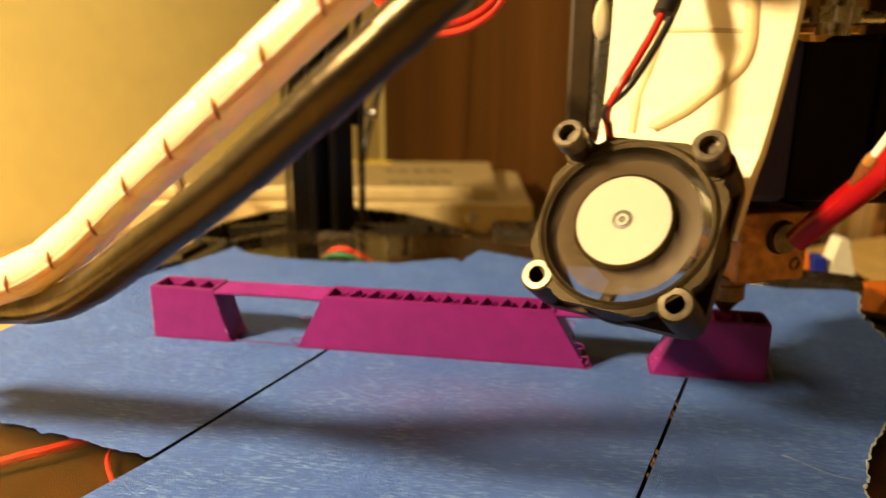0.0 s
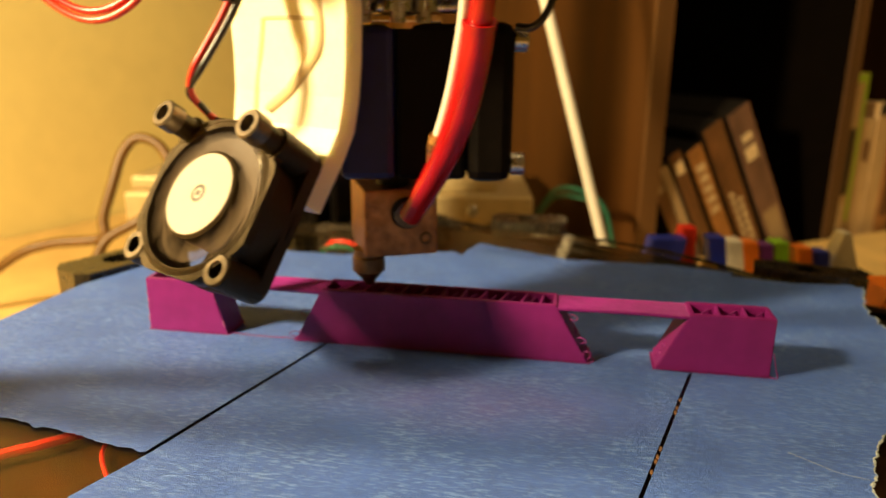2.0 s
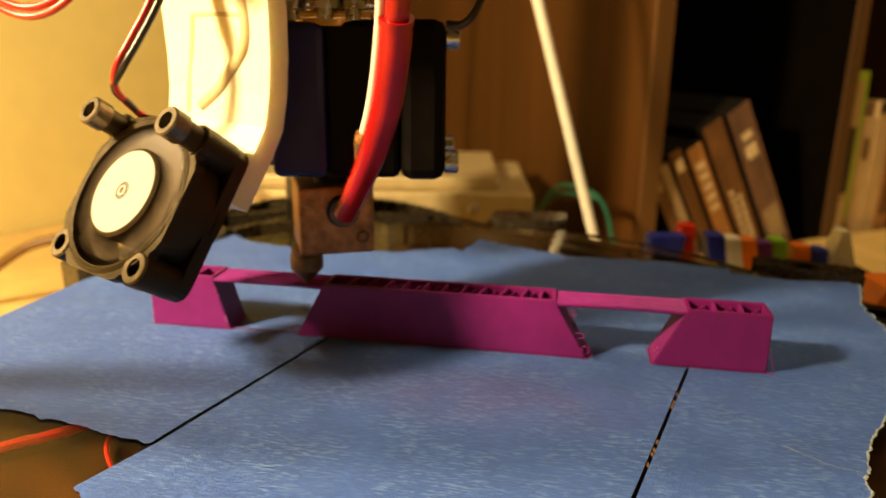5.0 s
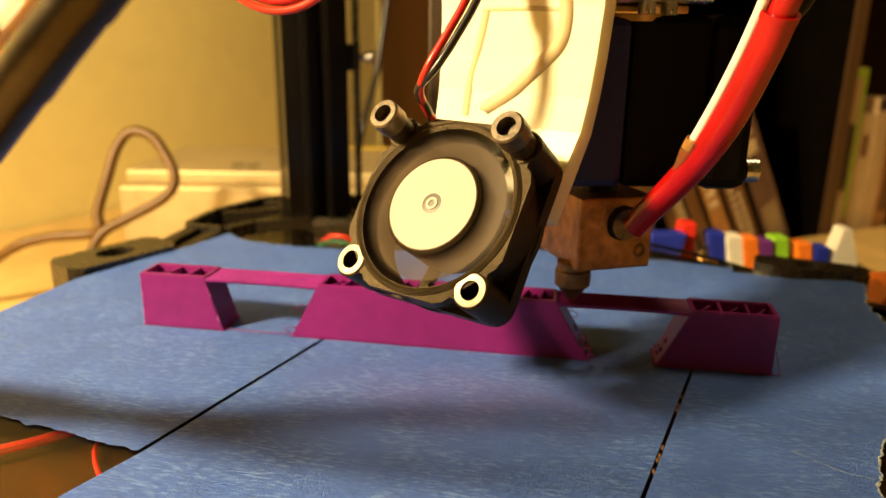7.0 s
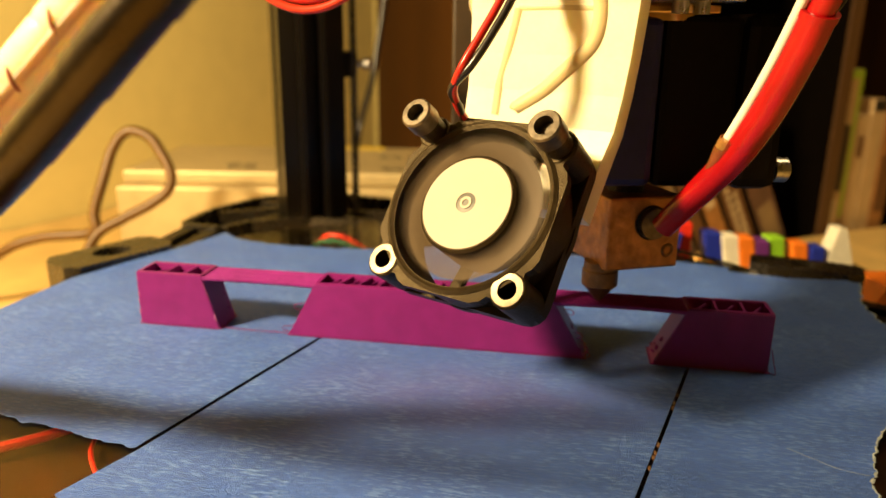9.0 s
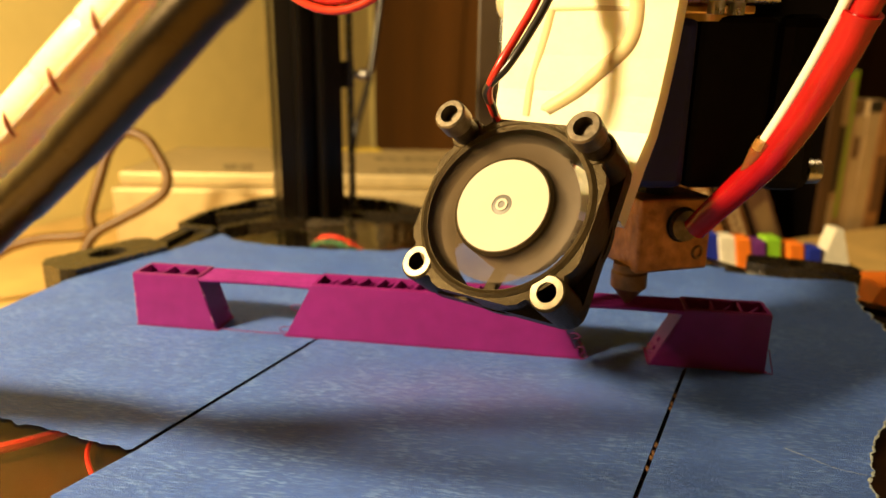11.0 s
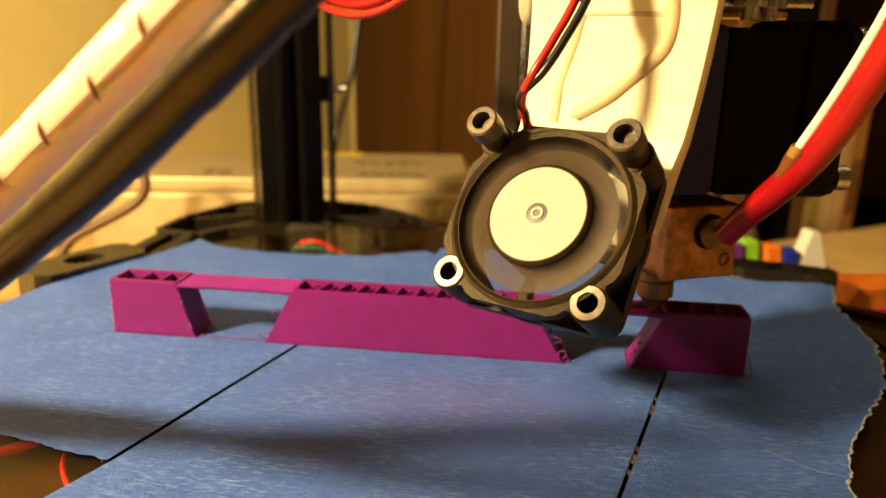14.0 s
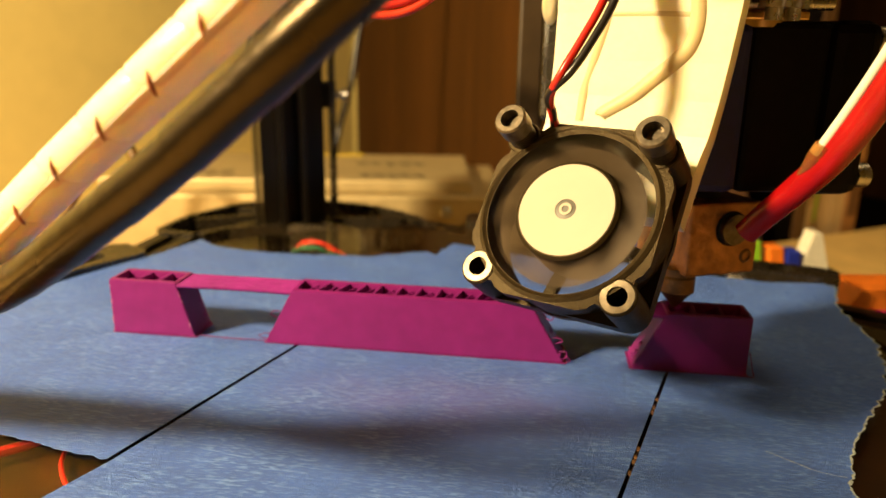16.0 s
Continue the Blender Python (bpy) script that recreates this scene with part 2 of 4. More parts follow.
def ring(bm, r0, r1, z0, z1, seg=48, m=None):
    return lathe(bm, [(r0, z0), (r1, z0), (r1, z1), (r0, z1), (r0, z0)], seg, m)


def rod_m(a, b):
    """Pose that sets the z axis from a to b."""
    a, b = Vector(a), Vector(b)
    return Matrix.Translation(a) @ (b - a).to_track_quat("Z", "Y").to_matrix().to_4x4()


def rod(bm, a, b, r, seg=16):
    n = (Vector(b) - Vector(a)).length
    return lathe(bm, [(0, 0), (r, 0), (r, n), (0, n)], seg, rod_m(a, b))


def smooth_path(pts, n=10):
    """Catmull-Rom through the points."""
    P = [Vector(p) for p in pts]
    P = [2 * P[0] - P[1]] + P + [2 * P[-1] - P[-2]]
    out = []
    for i in range(1, len(P) - 2):
        for k in range(n):
            t = k / n
            out.append(0.5 * (2 * P[i] + (P[i + 1] - P[i - 1]) * t + (2 * P[i - 1] - 5 * P[i] + 4 * P[i + 1] - P[i + 2]) * t * t
                              + (3 * P[i] - P[i - 1] - 3 * P[i + 1] + P[i + 2]) * t ** 3))
    return out + [P[-2]]


def tube(bm, pts, r, seg=12, n=10, radii=None):
    path = smooth_path(pts, n)
    up, rings = None, []
    for i, p in enumerate(path):
        d = (path[min(i + 1, len(path) - 1)] - path[max(i - 1, 0)]).normalized()
        if up is None:
            up = d.orthogonal().normalized()
        up = (up - d * up.dot(d)).normalized()
        side = d.cross(up)
        rr = r if radii is None else radii(i / (len(path) - 1))
        rings.append([bm.verts.new(p + (up * math.cos(2 * math.pi * k / seg) + side * math.sin(2 * math.pi * k / seg)) * rr) for k in range(seg)])
    for a, b in zip(rings, rings[1:]):
        for k in range(seg):
            bm.faces.new((a[k], a[(k + 1) % seg], b[(k + 1) % seg], b[k]))
    bm.faces.new(rings[0][::-1]), bm.faces.new(rings[-1])
    return path


def socket_screw(bm, a, d, r, h):
    """Cap screw head at a pointing along d, with its hexagon socket."""
    m = rod_m(a, Vector(a) + Vector(d))
    lathe(bm, [(0, 0), (r, 0), (r, h - 0.3), (r - 0.3, h), (r * 0.58, h), (r * 0.56, h - r * 0.7), (0, h - r * 0.7)], 20, m)


def rot(v, deg):
    c, s = math.cos(radians(deg)), math.sin(radians(deg))
    return Vector((v[0] * c - v[1] * s, v[0] * s + v[1] * c, v[2] if len(v) > 2 else 0))


# ---- the room ----
TABLE_Z = -60.0
CASE_F = Vector((132.8, 273.6))      # near front corner of the bookcase
CASE_D = Vector((-0.5597, 0.8287))   # along its side panel, to the wall
CASE_N = Vector((0.8287, 0.5597))    # along its front
WALL_P = CASE_F + CASE_D * 433       # room corner behind the bookcase
WALL_D = Vector((-0.3636, -0.9316))  # along the left wall, towards the camera
WALL_N = Vector((-0.9316, 0.3636))


bm = bmesh.new()
a, b = WALL_P - CASE_N * 30, WALL_P + CASE_N * 1500
prism(bm, [tuple(a), tuple(b), tuple(b + CASE_D * 60), tuple(a + CASE_D * 60)], -700, 1500)
tagged(part("wall_north", bm, WALL), "beige painted wall behind the bookcase", "wall", kind="structure")
bm = bmesh.new()
a, b = WALL_P + WALL_N * 2, WALL_P + WALL_D * 1900 + WALL_N * 2
prism(bm, [tuple(a), tuple(b), tuple(b + WALL_N * 60), tuple(a + WALL_N * 60)], -700, 1500)
tagged(part("wall_west", bm, WALL), "beige painted wall lit by a warm lamp", "wall", kind="structure")

bm = bmesh.new()
c0 = CASE_F - CASE_N * 2 + CASE_D * 428
prism(bm, [tuple(c0), tuple(CASE_F - CASE_N * 2 - CASE_D * 3), tuple(CASE_F + CASE_N * 420 - CASE_D * 3), (560, -420), tuple(WALL_P + WALL_D * 1130 - WALL_N), tuple(WALL_P + WALL_D * 8 - WALL_N)], TABLE_Z - 25, TABLE_Z)
tagged(part("desk_top", bm, TABLE), "cream desk top under the printer", "desk", kind="structure")

bm = bmesh.new()
box(bm, (-1500, -1500, -730), (1800, 1800, -700))
tagged(part("floor", bm, BROWN), "dark brown floor below the desk", "floor", kind="structure")
bm = bmesh.new()
box(bm, (-1500, -1500, 1500), (1800, 1800, 1530))
tagged(part("ceiling", bm, WALL), "plain beige ceiling", "ceiling", kind="structure")
bm = bmesh.new()
box(bm, (-1500, -1260, -700), (1800, -1200, 1500))
tagged(part("wall_south", bm, WALL), "plain beige wall behind the camera", "wall", kind="structure")
bm = bmesh.new()
box(bm, (1500, -1200, -700), (1560, 1800, 1500))
tagged(part("wall_east", bm, WALL), "plain beige side wall", "wall", kind="structure")


def bookcase():
    e = thing("bookcase", "dark brown laminate bookcase beside the desk", "bookcase")

    def board(name, u0, u1, v0, v1, z0, z1, material):
        bm = bmesh.new()
        prism(bm, [tuple(CASE_F + CASE_N * u + CASE_D * v) for u, v in ((u0, v0), (u1, v0), (u1, v1), (u0, v1))], z0, z1)
        return part(name, bm, material, e)
    board("side_panel", 0, 11, 2, 431, -690, 620, BROWN)
    board("edge_band", -0.6, 11.6, 0, 2, -690, 620, BROWN_EDGE)
    # inner boards take the near-black that paints in the recess's shade
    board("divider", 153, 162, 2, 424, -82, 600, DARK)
    board("edge_band", 152.6, 162.4, 0, 2, -82, 600, BROWN_EDGE)
    board("side_panel", 446, 459, 2, 431, -690, 620, BROWN)
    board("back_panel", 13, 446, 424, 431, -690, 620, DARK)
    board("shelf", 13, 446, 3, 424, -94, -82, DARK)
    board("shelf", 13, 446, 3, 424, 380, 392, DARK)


bookcase()


def slab_case(name, label, category, base, yaw, lean, size, body, details):
    """A book or disc case: width (spine) x depth x height, leaning by lean degrees. Books have black covers round a coloured spine."""
    w, d, h = size
    e = thing(name, label, category, base)
    e.rotation_euler = (0, radians(lean), radians(yaw))
    bm = bmesh.new()
    box(bm, (0, 0, 0), (w, d, h), 0.6)
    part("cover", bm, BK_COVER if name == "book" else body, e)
    if name == "book":
        bm = bmesh.new()
        box(bm, (0.25, -0.2, 0.4), (w - 0.25, 0.4, h - 0.4))
        part("spine", bm, body, e)
    for k, (nm, x0, x1, z0, z1, material) in enumerate(details):
        bm = bmesh.new()
        box(bm, (x0, -0.35, z0), (x1, 0.3, z1))
        part(nm, bm, material, e)
    return e


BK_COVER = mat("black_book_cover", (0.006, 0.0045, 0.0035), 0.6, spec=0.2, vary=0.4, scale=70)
BK_BROWN = mat("worn_brown_cover", (0.15, 0.065, 0.022), 0.5, vary=0.5, scale=90)
BK_TAN = mat("tan_cover", (0.40, 0.18, 0.050), 0.5, vary=0.45, scale=80)
BK_GREY = mat("greyish_cover", (0.34, 0.24, 0.13), 0.5, vary=0.3, scale=70)
BK_DARK = mat("near_black_cover", (0.022, 0.016, 0.012), 0.45, vary=0.4, scale=70)
BK_PRINT = mat("pale_cover_print", (0.70, 0.56, 0.34), 0.55, vary=0.3, scale=200)
BK_PLUM = mat("mottled_plum_cover", (0.16, 0.085, 0.058), 0.45, vary=0.6, scale=60)
CASE_GREEN = mat("green_case_plastic", (0.40, 0.62, 0.05), 0.35, vary=0.1)
CASE_PALE = mat("pale_case_insert", (0.55, 0.38, 0.19), 0.4, vary=0.3, scale=60)
FRONT_YAW = math.degrees(math.atan2(CASE_N.y, CASE_N.x))


def on_shelf(u, v=6.0, z=-81.8):
    p = CASE_F + CASE_N * u + CASE_D * v
    return (p.x, p.y, z)


def bars(x0, x1, z0, n, step, h):
    return [("print_bar", x0, x1, z0 + i * step, z0 + i * step + h, BK_PRINT) for i in range(n)]


G_BOOK = "books leaning in the bookcase"
slab_case("book", "thin worn brown paperback leaning in the bookcase", "book", on_shelf(49), FRONT_YAW, -30, (8, 90, 95.6), BK_BROWN, [("spine_patch", 1.5, 6, 68, 76, BK_GREY), ("spine_patch", 2, 6, 30, 34, BK_PLUM)])
slab_case("book", "thin greyish paperback leaning in the bookcase", "book", on_shelf(58.5), FRONT_YAW, -30, (6.5, 90, 86.6), BK_GREY, [("spine_patch", 1, 5.5, 14, 30, BK_PLUM)])
slab_case("book", "brown paperback with a pale patch on its spine", "book", on_shelf(68.5), FRONT_YAW, -30, (9, 90, 94.7), BK_BROWN, [("spine_patch", 2, 7.5, 80, 88, BK_PRINT), ("spine_patch", 2, 7.5, 14, 28, BK_GREY)])
slab_case("book", "tan book with lettering down its spine", "book", on_shelf(82.5), FRONT_YAW, -30, (11.5, 95, 96.4), BK_TAN, bars(2.5, 9, 50, 5, 7.5, 4.6))
slab_case("book", "thick dark brown book with two lines of pale lettering", "book", on_shelf(99.5), FRONT_YAW, -30, (15.5, 100, 110), BK_BROWN, bars(3.5, 6.5, 20, 8, 5.6, 3.6) + bars(8.5, 11.5, 14, 8, 5.6, 3.6))
slab_case("book", "tall mottled plum book with two pale squares", "book", on_shelf(122), FRONT_YAW, -30, (18, 100, 119.6), BK_PLUM, [("spine_patch", 5, 13, 97, 102, BK_PRINT), ("spine_patch", 4.5, 13.5, 84, 93, BK_PRINT), ("spine_patch", 3, 15, 20, 46, BK_GREY)])
slab_case("book", "large black box with faint pale lettering behind the books", "book", on_shelf(12.5, 118), FRONT_YAW, 0, (66, 60, 122), BK_DARK, bars(18, 60, 104, 1, 8, 6) + [("print_bar", 5 + i * 7, 9 + i * 7, 88, 91, BK_PRINT) for i in range(5)])
for ob in [o for o in scene.objects if o.name.startswith("book") and not o.name.startswith("bookcase")]:
    tagged(ob, group=G_BOOK)
slab_case("game_case", "disc case with a green plastic top and pale insert", "disc case", on_shelf(164.5), FRONT_YAW, 0, (16, 100, 127.5), CASE_PALE, [("top_strip", 0.2, 15.8, 121.5, 127.2, CASE_GREEN), ("edge_strip", 12.8, 15.8, 30, 121, CASE_GREEN), ("spine_print", 1.5, 11, 48, 92, BK_DARK), ("spine_patch", 2, 10, 24, 42, BK_PRINT)])
slab_case("game_case", "pale disc case with a small dark mark", "disc case", on_shelf(181.5), FRONT_YAW, 0, (13, 100, 98), CASE_PALE, [("spine_patch", 4, 9, 70, 84, BK_BROWN)])
slab_case("game_case", "pale disc case with a dark top edge", "disc case", on_shelf(195.5), FRONT_YAW, 0, (14, 100, 108), CASE_PALE, [("spine_patch", 1, 13, 100, 107.5, BK_DARK)])
slab_case("game_case", "brown disc case at the end of the row", "disc case", on_shelf(210.5), FRONT_YAW, 0, (14, 100, 106), BK_TAN, [("spine_patch", 2, 12, 30, 70, BK_BROWN)])


# ---- power supply on the desk behind the printer ----
def power_supply():
    e = thing("power_supply", "perforated sheet metal power supply on the desk", "power supply", (56, 236, TABLE_Z))
    e.rotation_euler = (0, 0, radians(9))
    bm = bmesh.new()
    box(bm, (-200, 0, 0), (18, 108, 44), 1.0)
    part("body", bm, SHEET, e)
    bm = bmesh.new()
    box(bm, (-200, 10, 44.2), (0, 104, 51), 1.2)
    part("cover", bm, SHEET, e)
    slots = [(-64 + i * 8.6, 64, -35) for i in range(5)] + [(-58 + i * 7.4, 24, -35) for i in range(5)]
    slots += [(-146 + i * 9, 34, 30) for i in range(2)] + [(-143 + i * 9, 22, 30) for i in range(2)]
    for x, y, turn in slots:
        bm = bmesh.new()
        box(bm, (-3.6, -1.3, 0), (3.6, 1.3, 0.3), 0.1, m=Matrix.Translation((x, y, 51.0)) @ Matrix.Rotation(radians(turn), 4, "Z"))
        part("vent_slot", bm, HOLE, e)
    for i in range(3):
        bm = bmesh.new()
        box(bm, (4 + i * 5.0 - 10, -0.4, 8), (6 + i * 5.0 - 10, 0.4, 30), 0.3)
        part("vent_slot", bm, HOLE, e)
    bm = bmesh.new()
    lathe(bm, [(0, 0), (3.0, 0), (3.0, 0.8), (2.4, 1.3), (0.9, 1.3), (0.8, 0.6), (0, 0.6)], 20, rod_m((-14, 0.1, 36), (-14, -1, 36)))
    part("screw", bm, STEEL, e, smooth=True)
    bm = bmesh.new()
    box(bm, (-118, 94, 51.1), (-66, 103, 51.5))
    part("warning_label", bm, YELLOW, e, "yellow label strip")


power_supply()

# ---- loose things round the printer ----
bm = bmesh.new()
rod(bm, (114.5, 203.5, TABLE_Z), (46.5, 200.5, 170), 2.4)
ROD = tagged(part("plastic_rod", bm, WHITE_WIRE, smooth=True), "slender white plastic rod standing behind the bed", "rod")
bm = bmesh.new()
tube(bm, [(-185, 128, TABLE_Z + 2.4), (-154, 134, -33), (-137, 139, -26), (-117, 143, -24), (-112, 144, -21), (-113, 146, -14), (-110, 151, 0), (-107, 156, 13), (-101, 159, 20), (-92, 160, 18), (-86, 159, 11), (-81, 157, 2), (-82, 155, -5), (-89, 152, -11), (-100, 148, -17), (-111, 143, -24), (-112, 134, -36), (-104, 120, TABLE_Z + 2.4)], 2.3, 10)
tagged(part("cable", bm, BROWN_CABLE, smooth=True), "brown cable looping up from the desk", "cable")
bm = bmesh.new()
tube(bm, [(-20, 352, 150), (-30, 345, 80), (-36, 338, 36), (-40, 322, 9), (-44, 316, -20), (-48, 312, TABLE_Z + 2)], 2.0, 10)
tagged(part("cable", bm, BLACK_WIRE, smooth=True), "dark cable hanging against the wall", "cable")
for k in range(2):
    bm = bmesh.new()
    tube(bm, [(70, 262 + 6 * k, TABLE_Z + 20), (84, 258 + 6 * k, -16 - 5 * k), (100, 250 + 6 * k, -14 - 5 * k), (112, 246 + 6 * k, -24), (120, 244 + 6 * k, TABLE_Z + 2)], 1.2, 8)
    tagged(part("wire", bm, GREEN_WIRE, smooth=True), "thin green wire beside the power supply", "wire")
SWATCH = {
    "blue": mat("blue_swatch", (0.015, 0.03, 0.34), 0.35), "white": mat("white_swatch", (0.75, 0.72, 0.60), 0.4),
    "orange": mat("orange_swatch", (0.80, 0.20, 0.02), 0.35), "purple": mat("purple_swatch", (0.14, 0.03, 0.20), 0.35),
    "green": mat("green_swatch", (0.26, 0.55, 0.03), 0.35), "red": mat("red_swatch", (0.70, 0.03, 0.015), 0.3),
    "magenta": mat("magenta_swatch", (0.55, 0.01, 0.20), 0.35)}


def piece(colour, x, y, w, h, lean, label, name="plastic_sample", d=7, z0=-22):
    bm = bmesh.new()
    box(bm, (-w / 2, -d / 2, 0), (w / 2, d / 2, h), 0.7)
    for v in bm.verts:
        v.co.x += lean * v.co.z / h
    ob = part(name, bm, SWATCH[colour], m=pose(x * MM, y * MM, z0 * MM, 0, 0, 12))
    return tagged(ob, label, "plastic sample", group="coloured plastic samples")


# low black ledge that the samples stand on
TRAY_Z = -22.0
bm = bmesh.new()
prism(bm, [(104, 112), (212, 132), (206, 164), (98, 144)], TABLE_Z, TRAY_Z)
tagged(part("low_tray", bm, DARK), "low dark tray on the desk holding samples", "tray")
for c, x, y, w, top, ln in (("blue", 124.5, 123.4, 13, -4, 3), ("red", 135.3, 132.1, 5.6, -1.7, 0), ("blue", 148.5, 135.2, 6.5, -5.4, -3), ("white", 154.8, 136, 6.5, -6.4, -3),
                            ("orange", 160.6, 136.8, 6, -6.9, -3), ("purple", 165.8, 138.4, 5.4, -8.1, -2), ("green", 171.4, 140.7, 6, -7.3, -2),
                            ("orange", 180, 141.7, 6, -9.3, -2), ("blue", 185.8, 142.3, 5.5, -10.6, -1)):
    piece(c, x, y, w, top - TRAY_Z, ln, c + " printed plastic sample on the tray")
bm = bmesh.new()
prism(bm, [(-6, 0), (7, 0), (1.2, 18), (-1.6, 18)], -3.5, 3.5, Matrix.Rotation(radians(90), 4, "X"))
tagged(part("plastic_wedge", bm, SWATCH["white"], m=pose(0.1935, 0.145, TRAY_Z * MM, 0, 0, 12)), "white printed wedge standing on the tray", "plastic sample")
metal_bits = [(108, 124, 4.6), (113, 128, 4.0), (118, 131, 4.6), (127, 131, 4.2), (141, 131, 4.4), (144.5, 129, 3.4), (175.5, 136, 3.0)]
for x, y, r in metal_bits:
    bm = bmesh.new()
    m = Matrix.Translation((x, y, TRAY_Z)) @ Matrix.Rotation(radians(x * 7), 4, "Z")
    lathe(bm, [(r * 0.45, 0), (r, 0), (r, r * 0.9), (r * 0.45, r * 0.9), (r * 0.45, 0)], 6, m)
    lathe(bm, [(r * 0.5, r * 0.9), (r * 0.8, r * 1.0), (r * 0.5, r * 1.8), (0.0, r * 1.9)], 6, m)
    tagged(part("metal_nut", bm, BRASS), "small brass nut lying on the tray", "nut", group="small metal parts")
# orange and magenta block near the frame
bm = bmesh.new()
prism(bm, [(0, 0), (34, 0), (26, 12), (4, 12)], 0, 16, Matrix.Rotation(radians(90), 4, "X"))
e = thing("plastic_block", "glossy plastic block, orange top and magenta side", "plastic sample", (174, 88, -22))
part("base", bm, SWATCH["magenta"], e)
bm = bmesh.new()
prism(bm, [(3, 12.1), (27, 12.1), (24, 18), (6, 18)], 0.5, 15.5, Matrix.Rotation(radians(90), 4, "X"))
part("lid", bm, SWATCH["orange"], e, "orange lid")
e.rotation_euler = (0, 0, radians(10))
bm = bmesh.new()
box(bm, (172, 60, TABLE_Z), (240, 100, -22), 2)
tagged(part("dark_box", bm, DARK), "dark box below the plastic block", "box")

# ---- printer frame ----
BED_C, BED_R = Vector((66.2, 6.7)), 102.5
COL = Vector((-9.0, 138.0))


def printer_frame():
    e = thing("printer_frame", "black delta printer frame with an aluminium tower", "printer frame")
    # tower: slotted extrusion, turned to face the bed
    ang = math.atan2(BED_C.y - COL.y, BED_C.x - COL.x) - math.pi / 2
    out, h = [], 12.0
    for k in range(4):
        for x, y in ((h, -h), (h, -3), (h - 2, -3), (h - 5.5, -5.5), (h - 5.5, 5.5), (h - 2, 3), (h, 3)):
            c, s = math.cos(k * math.pi / 2), math.sin(k * math.pi / 2)
            out.append((x * c - y * s, x * s + y * c))
    bm = bmesh.new()
    prism(bm, out, TABLE_Z + 4, 600, Matrix.Translation((COL.x, COL.y, 0)) @ Matrix.Rotation(ang, 4, "Z"))
    part("tower", bm, ANODISED, e)
    # printed vertex round the foot of the tower: floor, raised rim and ribs
    pts = [(-47, 127), (-37, 153), (-22, 163), (-5, 166), (18, 161), (38, 147), (52, 131), (33, 117), (14, 124), (-6, 126), (-26, 114), (-32, 104), (-47, 106)][::-1]
    bm = bmesh.new()
    prism(bm, pts, TABLE_Z, -13)
    part("corner_bracket", bm, BLACK_PRINT, e)
    for k in range(len(pts)):
        a, b = Vector(pts[k]), Vector(pts[(k + 1) % len(pts)])
        d = (b - a).normalized()
        n = Vector((-d.y, d.x)) * -2.4
        bm = bmesh.new()
        prism(bm, [tuple(a), tuple(b), tuple(b + n - d), tuple(a + n + d)], -13.2, -5.6)
        part("rim", bm, BLACK_PRINT, e)
    for x0, y0, x1, y1 in ((-44, 127, -22, 141), (-30, 106, -19, 129), (35, 146, 4, 140), (32, 119, 5, 133), (-36, 151, -17, 146)):
        a, b = Vector((x0, y0)), Vector((x1, y1))
        d = (b - a).normalized()
        n = Vector((-d.y, d.x)) * 1.2
        bm = bmesh.new()
        prism(bm, [tuple(a - n), tuple(b - n), tuple(b + n), tuple(a + n)], -13.1, -6.4)
        part("rib", bm, BLACK_PRINT, e)
    for s in (-1, 1):
        bm = bmesh.new()
        p = COL + (Matrix.Rotation(ang, 2) @ Vector((s * 19, 6.0)))
        socket_screw(bm, (p.x, p.y, -13), (0, 0, 1), 3.0, 3.0)
        part("bracket_screw", bm, STEEL, e, smooth=True)
    # slotted beams to the other two towers, upper and lower
    for a, b in ((Vector((-39, 105)), Vector((-39, -118))), (Vector((40, 139)), Vector((205, 42)))):
        d = (b - a).normalized()
        n = Vector((-d.y, d.x))
        for z0, z1 in ((-16, -6.5), (TABLE_Z + 2, TABLE_Z + 16)):
            bm = bmesh.new()
            for q0, q1, top in ((-7.5, -2.6, z1), (-2.6, 2.6, z1 - 4.5), (2.6, 7.5, z1)):
                prism(bm, [tuple(a + n * q1), tuple(b + n * q1), tuple(b + n * q0), tuple(a + n * q0)], z0, top)
            part("beam", bm, ANODISED, e)
    # belt runs beside the tower
    side = Matrix.Rotation(ang, 2) @ Vector((1, 0))
    fwd = Matrix.Rotation(ang, 2) @ Vector((0, 1))
    for s, name in ((-17.0, "belt"), (-3.5, "belt"), (4.5, "belt")):
        bm = bmesh.new()
        p = COL + side * s + fwd * (13.5 if abs(s) < 10 else 4)
        w = 1.0 if abs(s) < 10 else 0.8
        box(bm, (-w, -2.6, -6), (w, 2.6, 600))
        if s < -10:
            for i in range(110):
                box(bm, (-w - 0.5, -2.6, -5 + i * 2.0), (-w, 2.6, -4 + i * 2.0))
        bmesh.ops.transform(bm, matrix=Matrix.Translation((p.x, p.y, 0)) @ Matrix.Rotation(ang, 4, "Z"), verts=bm.verts)
        part(name, bm, BLACK_PRINT if s < -10 else ANODISED, e)
    # bed holders with their screw holes
    for x, y, yaw, sx, sy in ((-36.5, 45, 64, 33, 16), (78, 119, 3, 27, 13), (160, 73, -14, 29, 11)):
        bm = bmesh.new()
        m = Matrix.Translation((x, y, 0)) @ Matrix.Rotation(radians(yaw), 4, "Z")
        n, hw, hh, r = 24, sx / 2, sy / 2, min(sx, sy) * 0.27
        rings = []
        for z in (-6.5, 1.6):
            outer, inner = [], []
            for i in range(n):
                a = 2 * math.pi * i / n
                k = min(hw / max(1e-6, abs(math.cos(a))), hh / max(1e-6, abs(math.sin(a))))
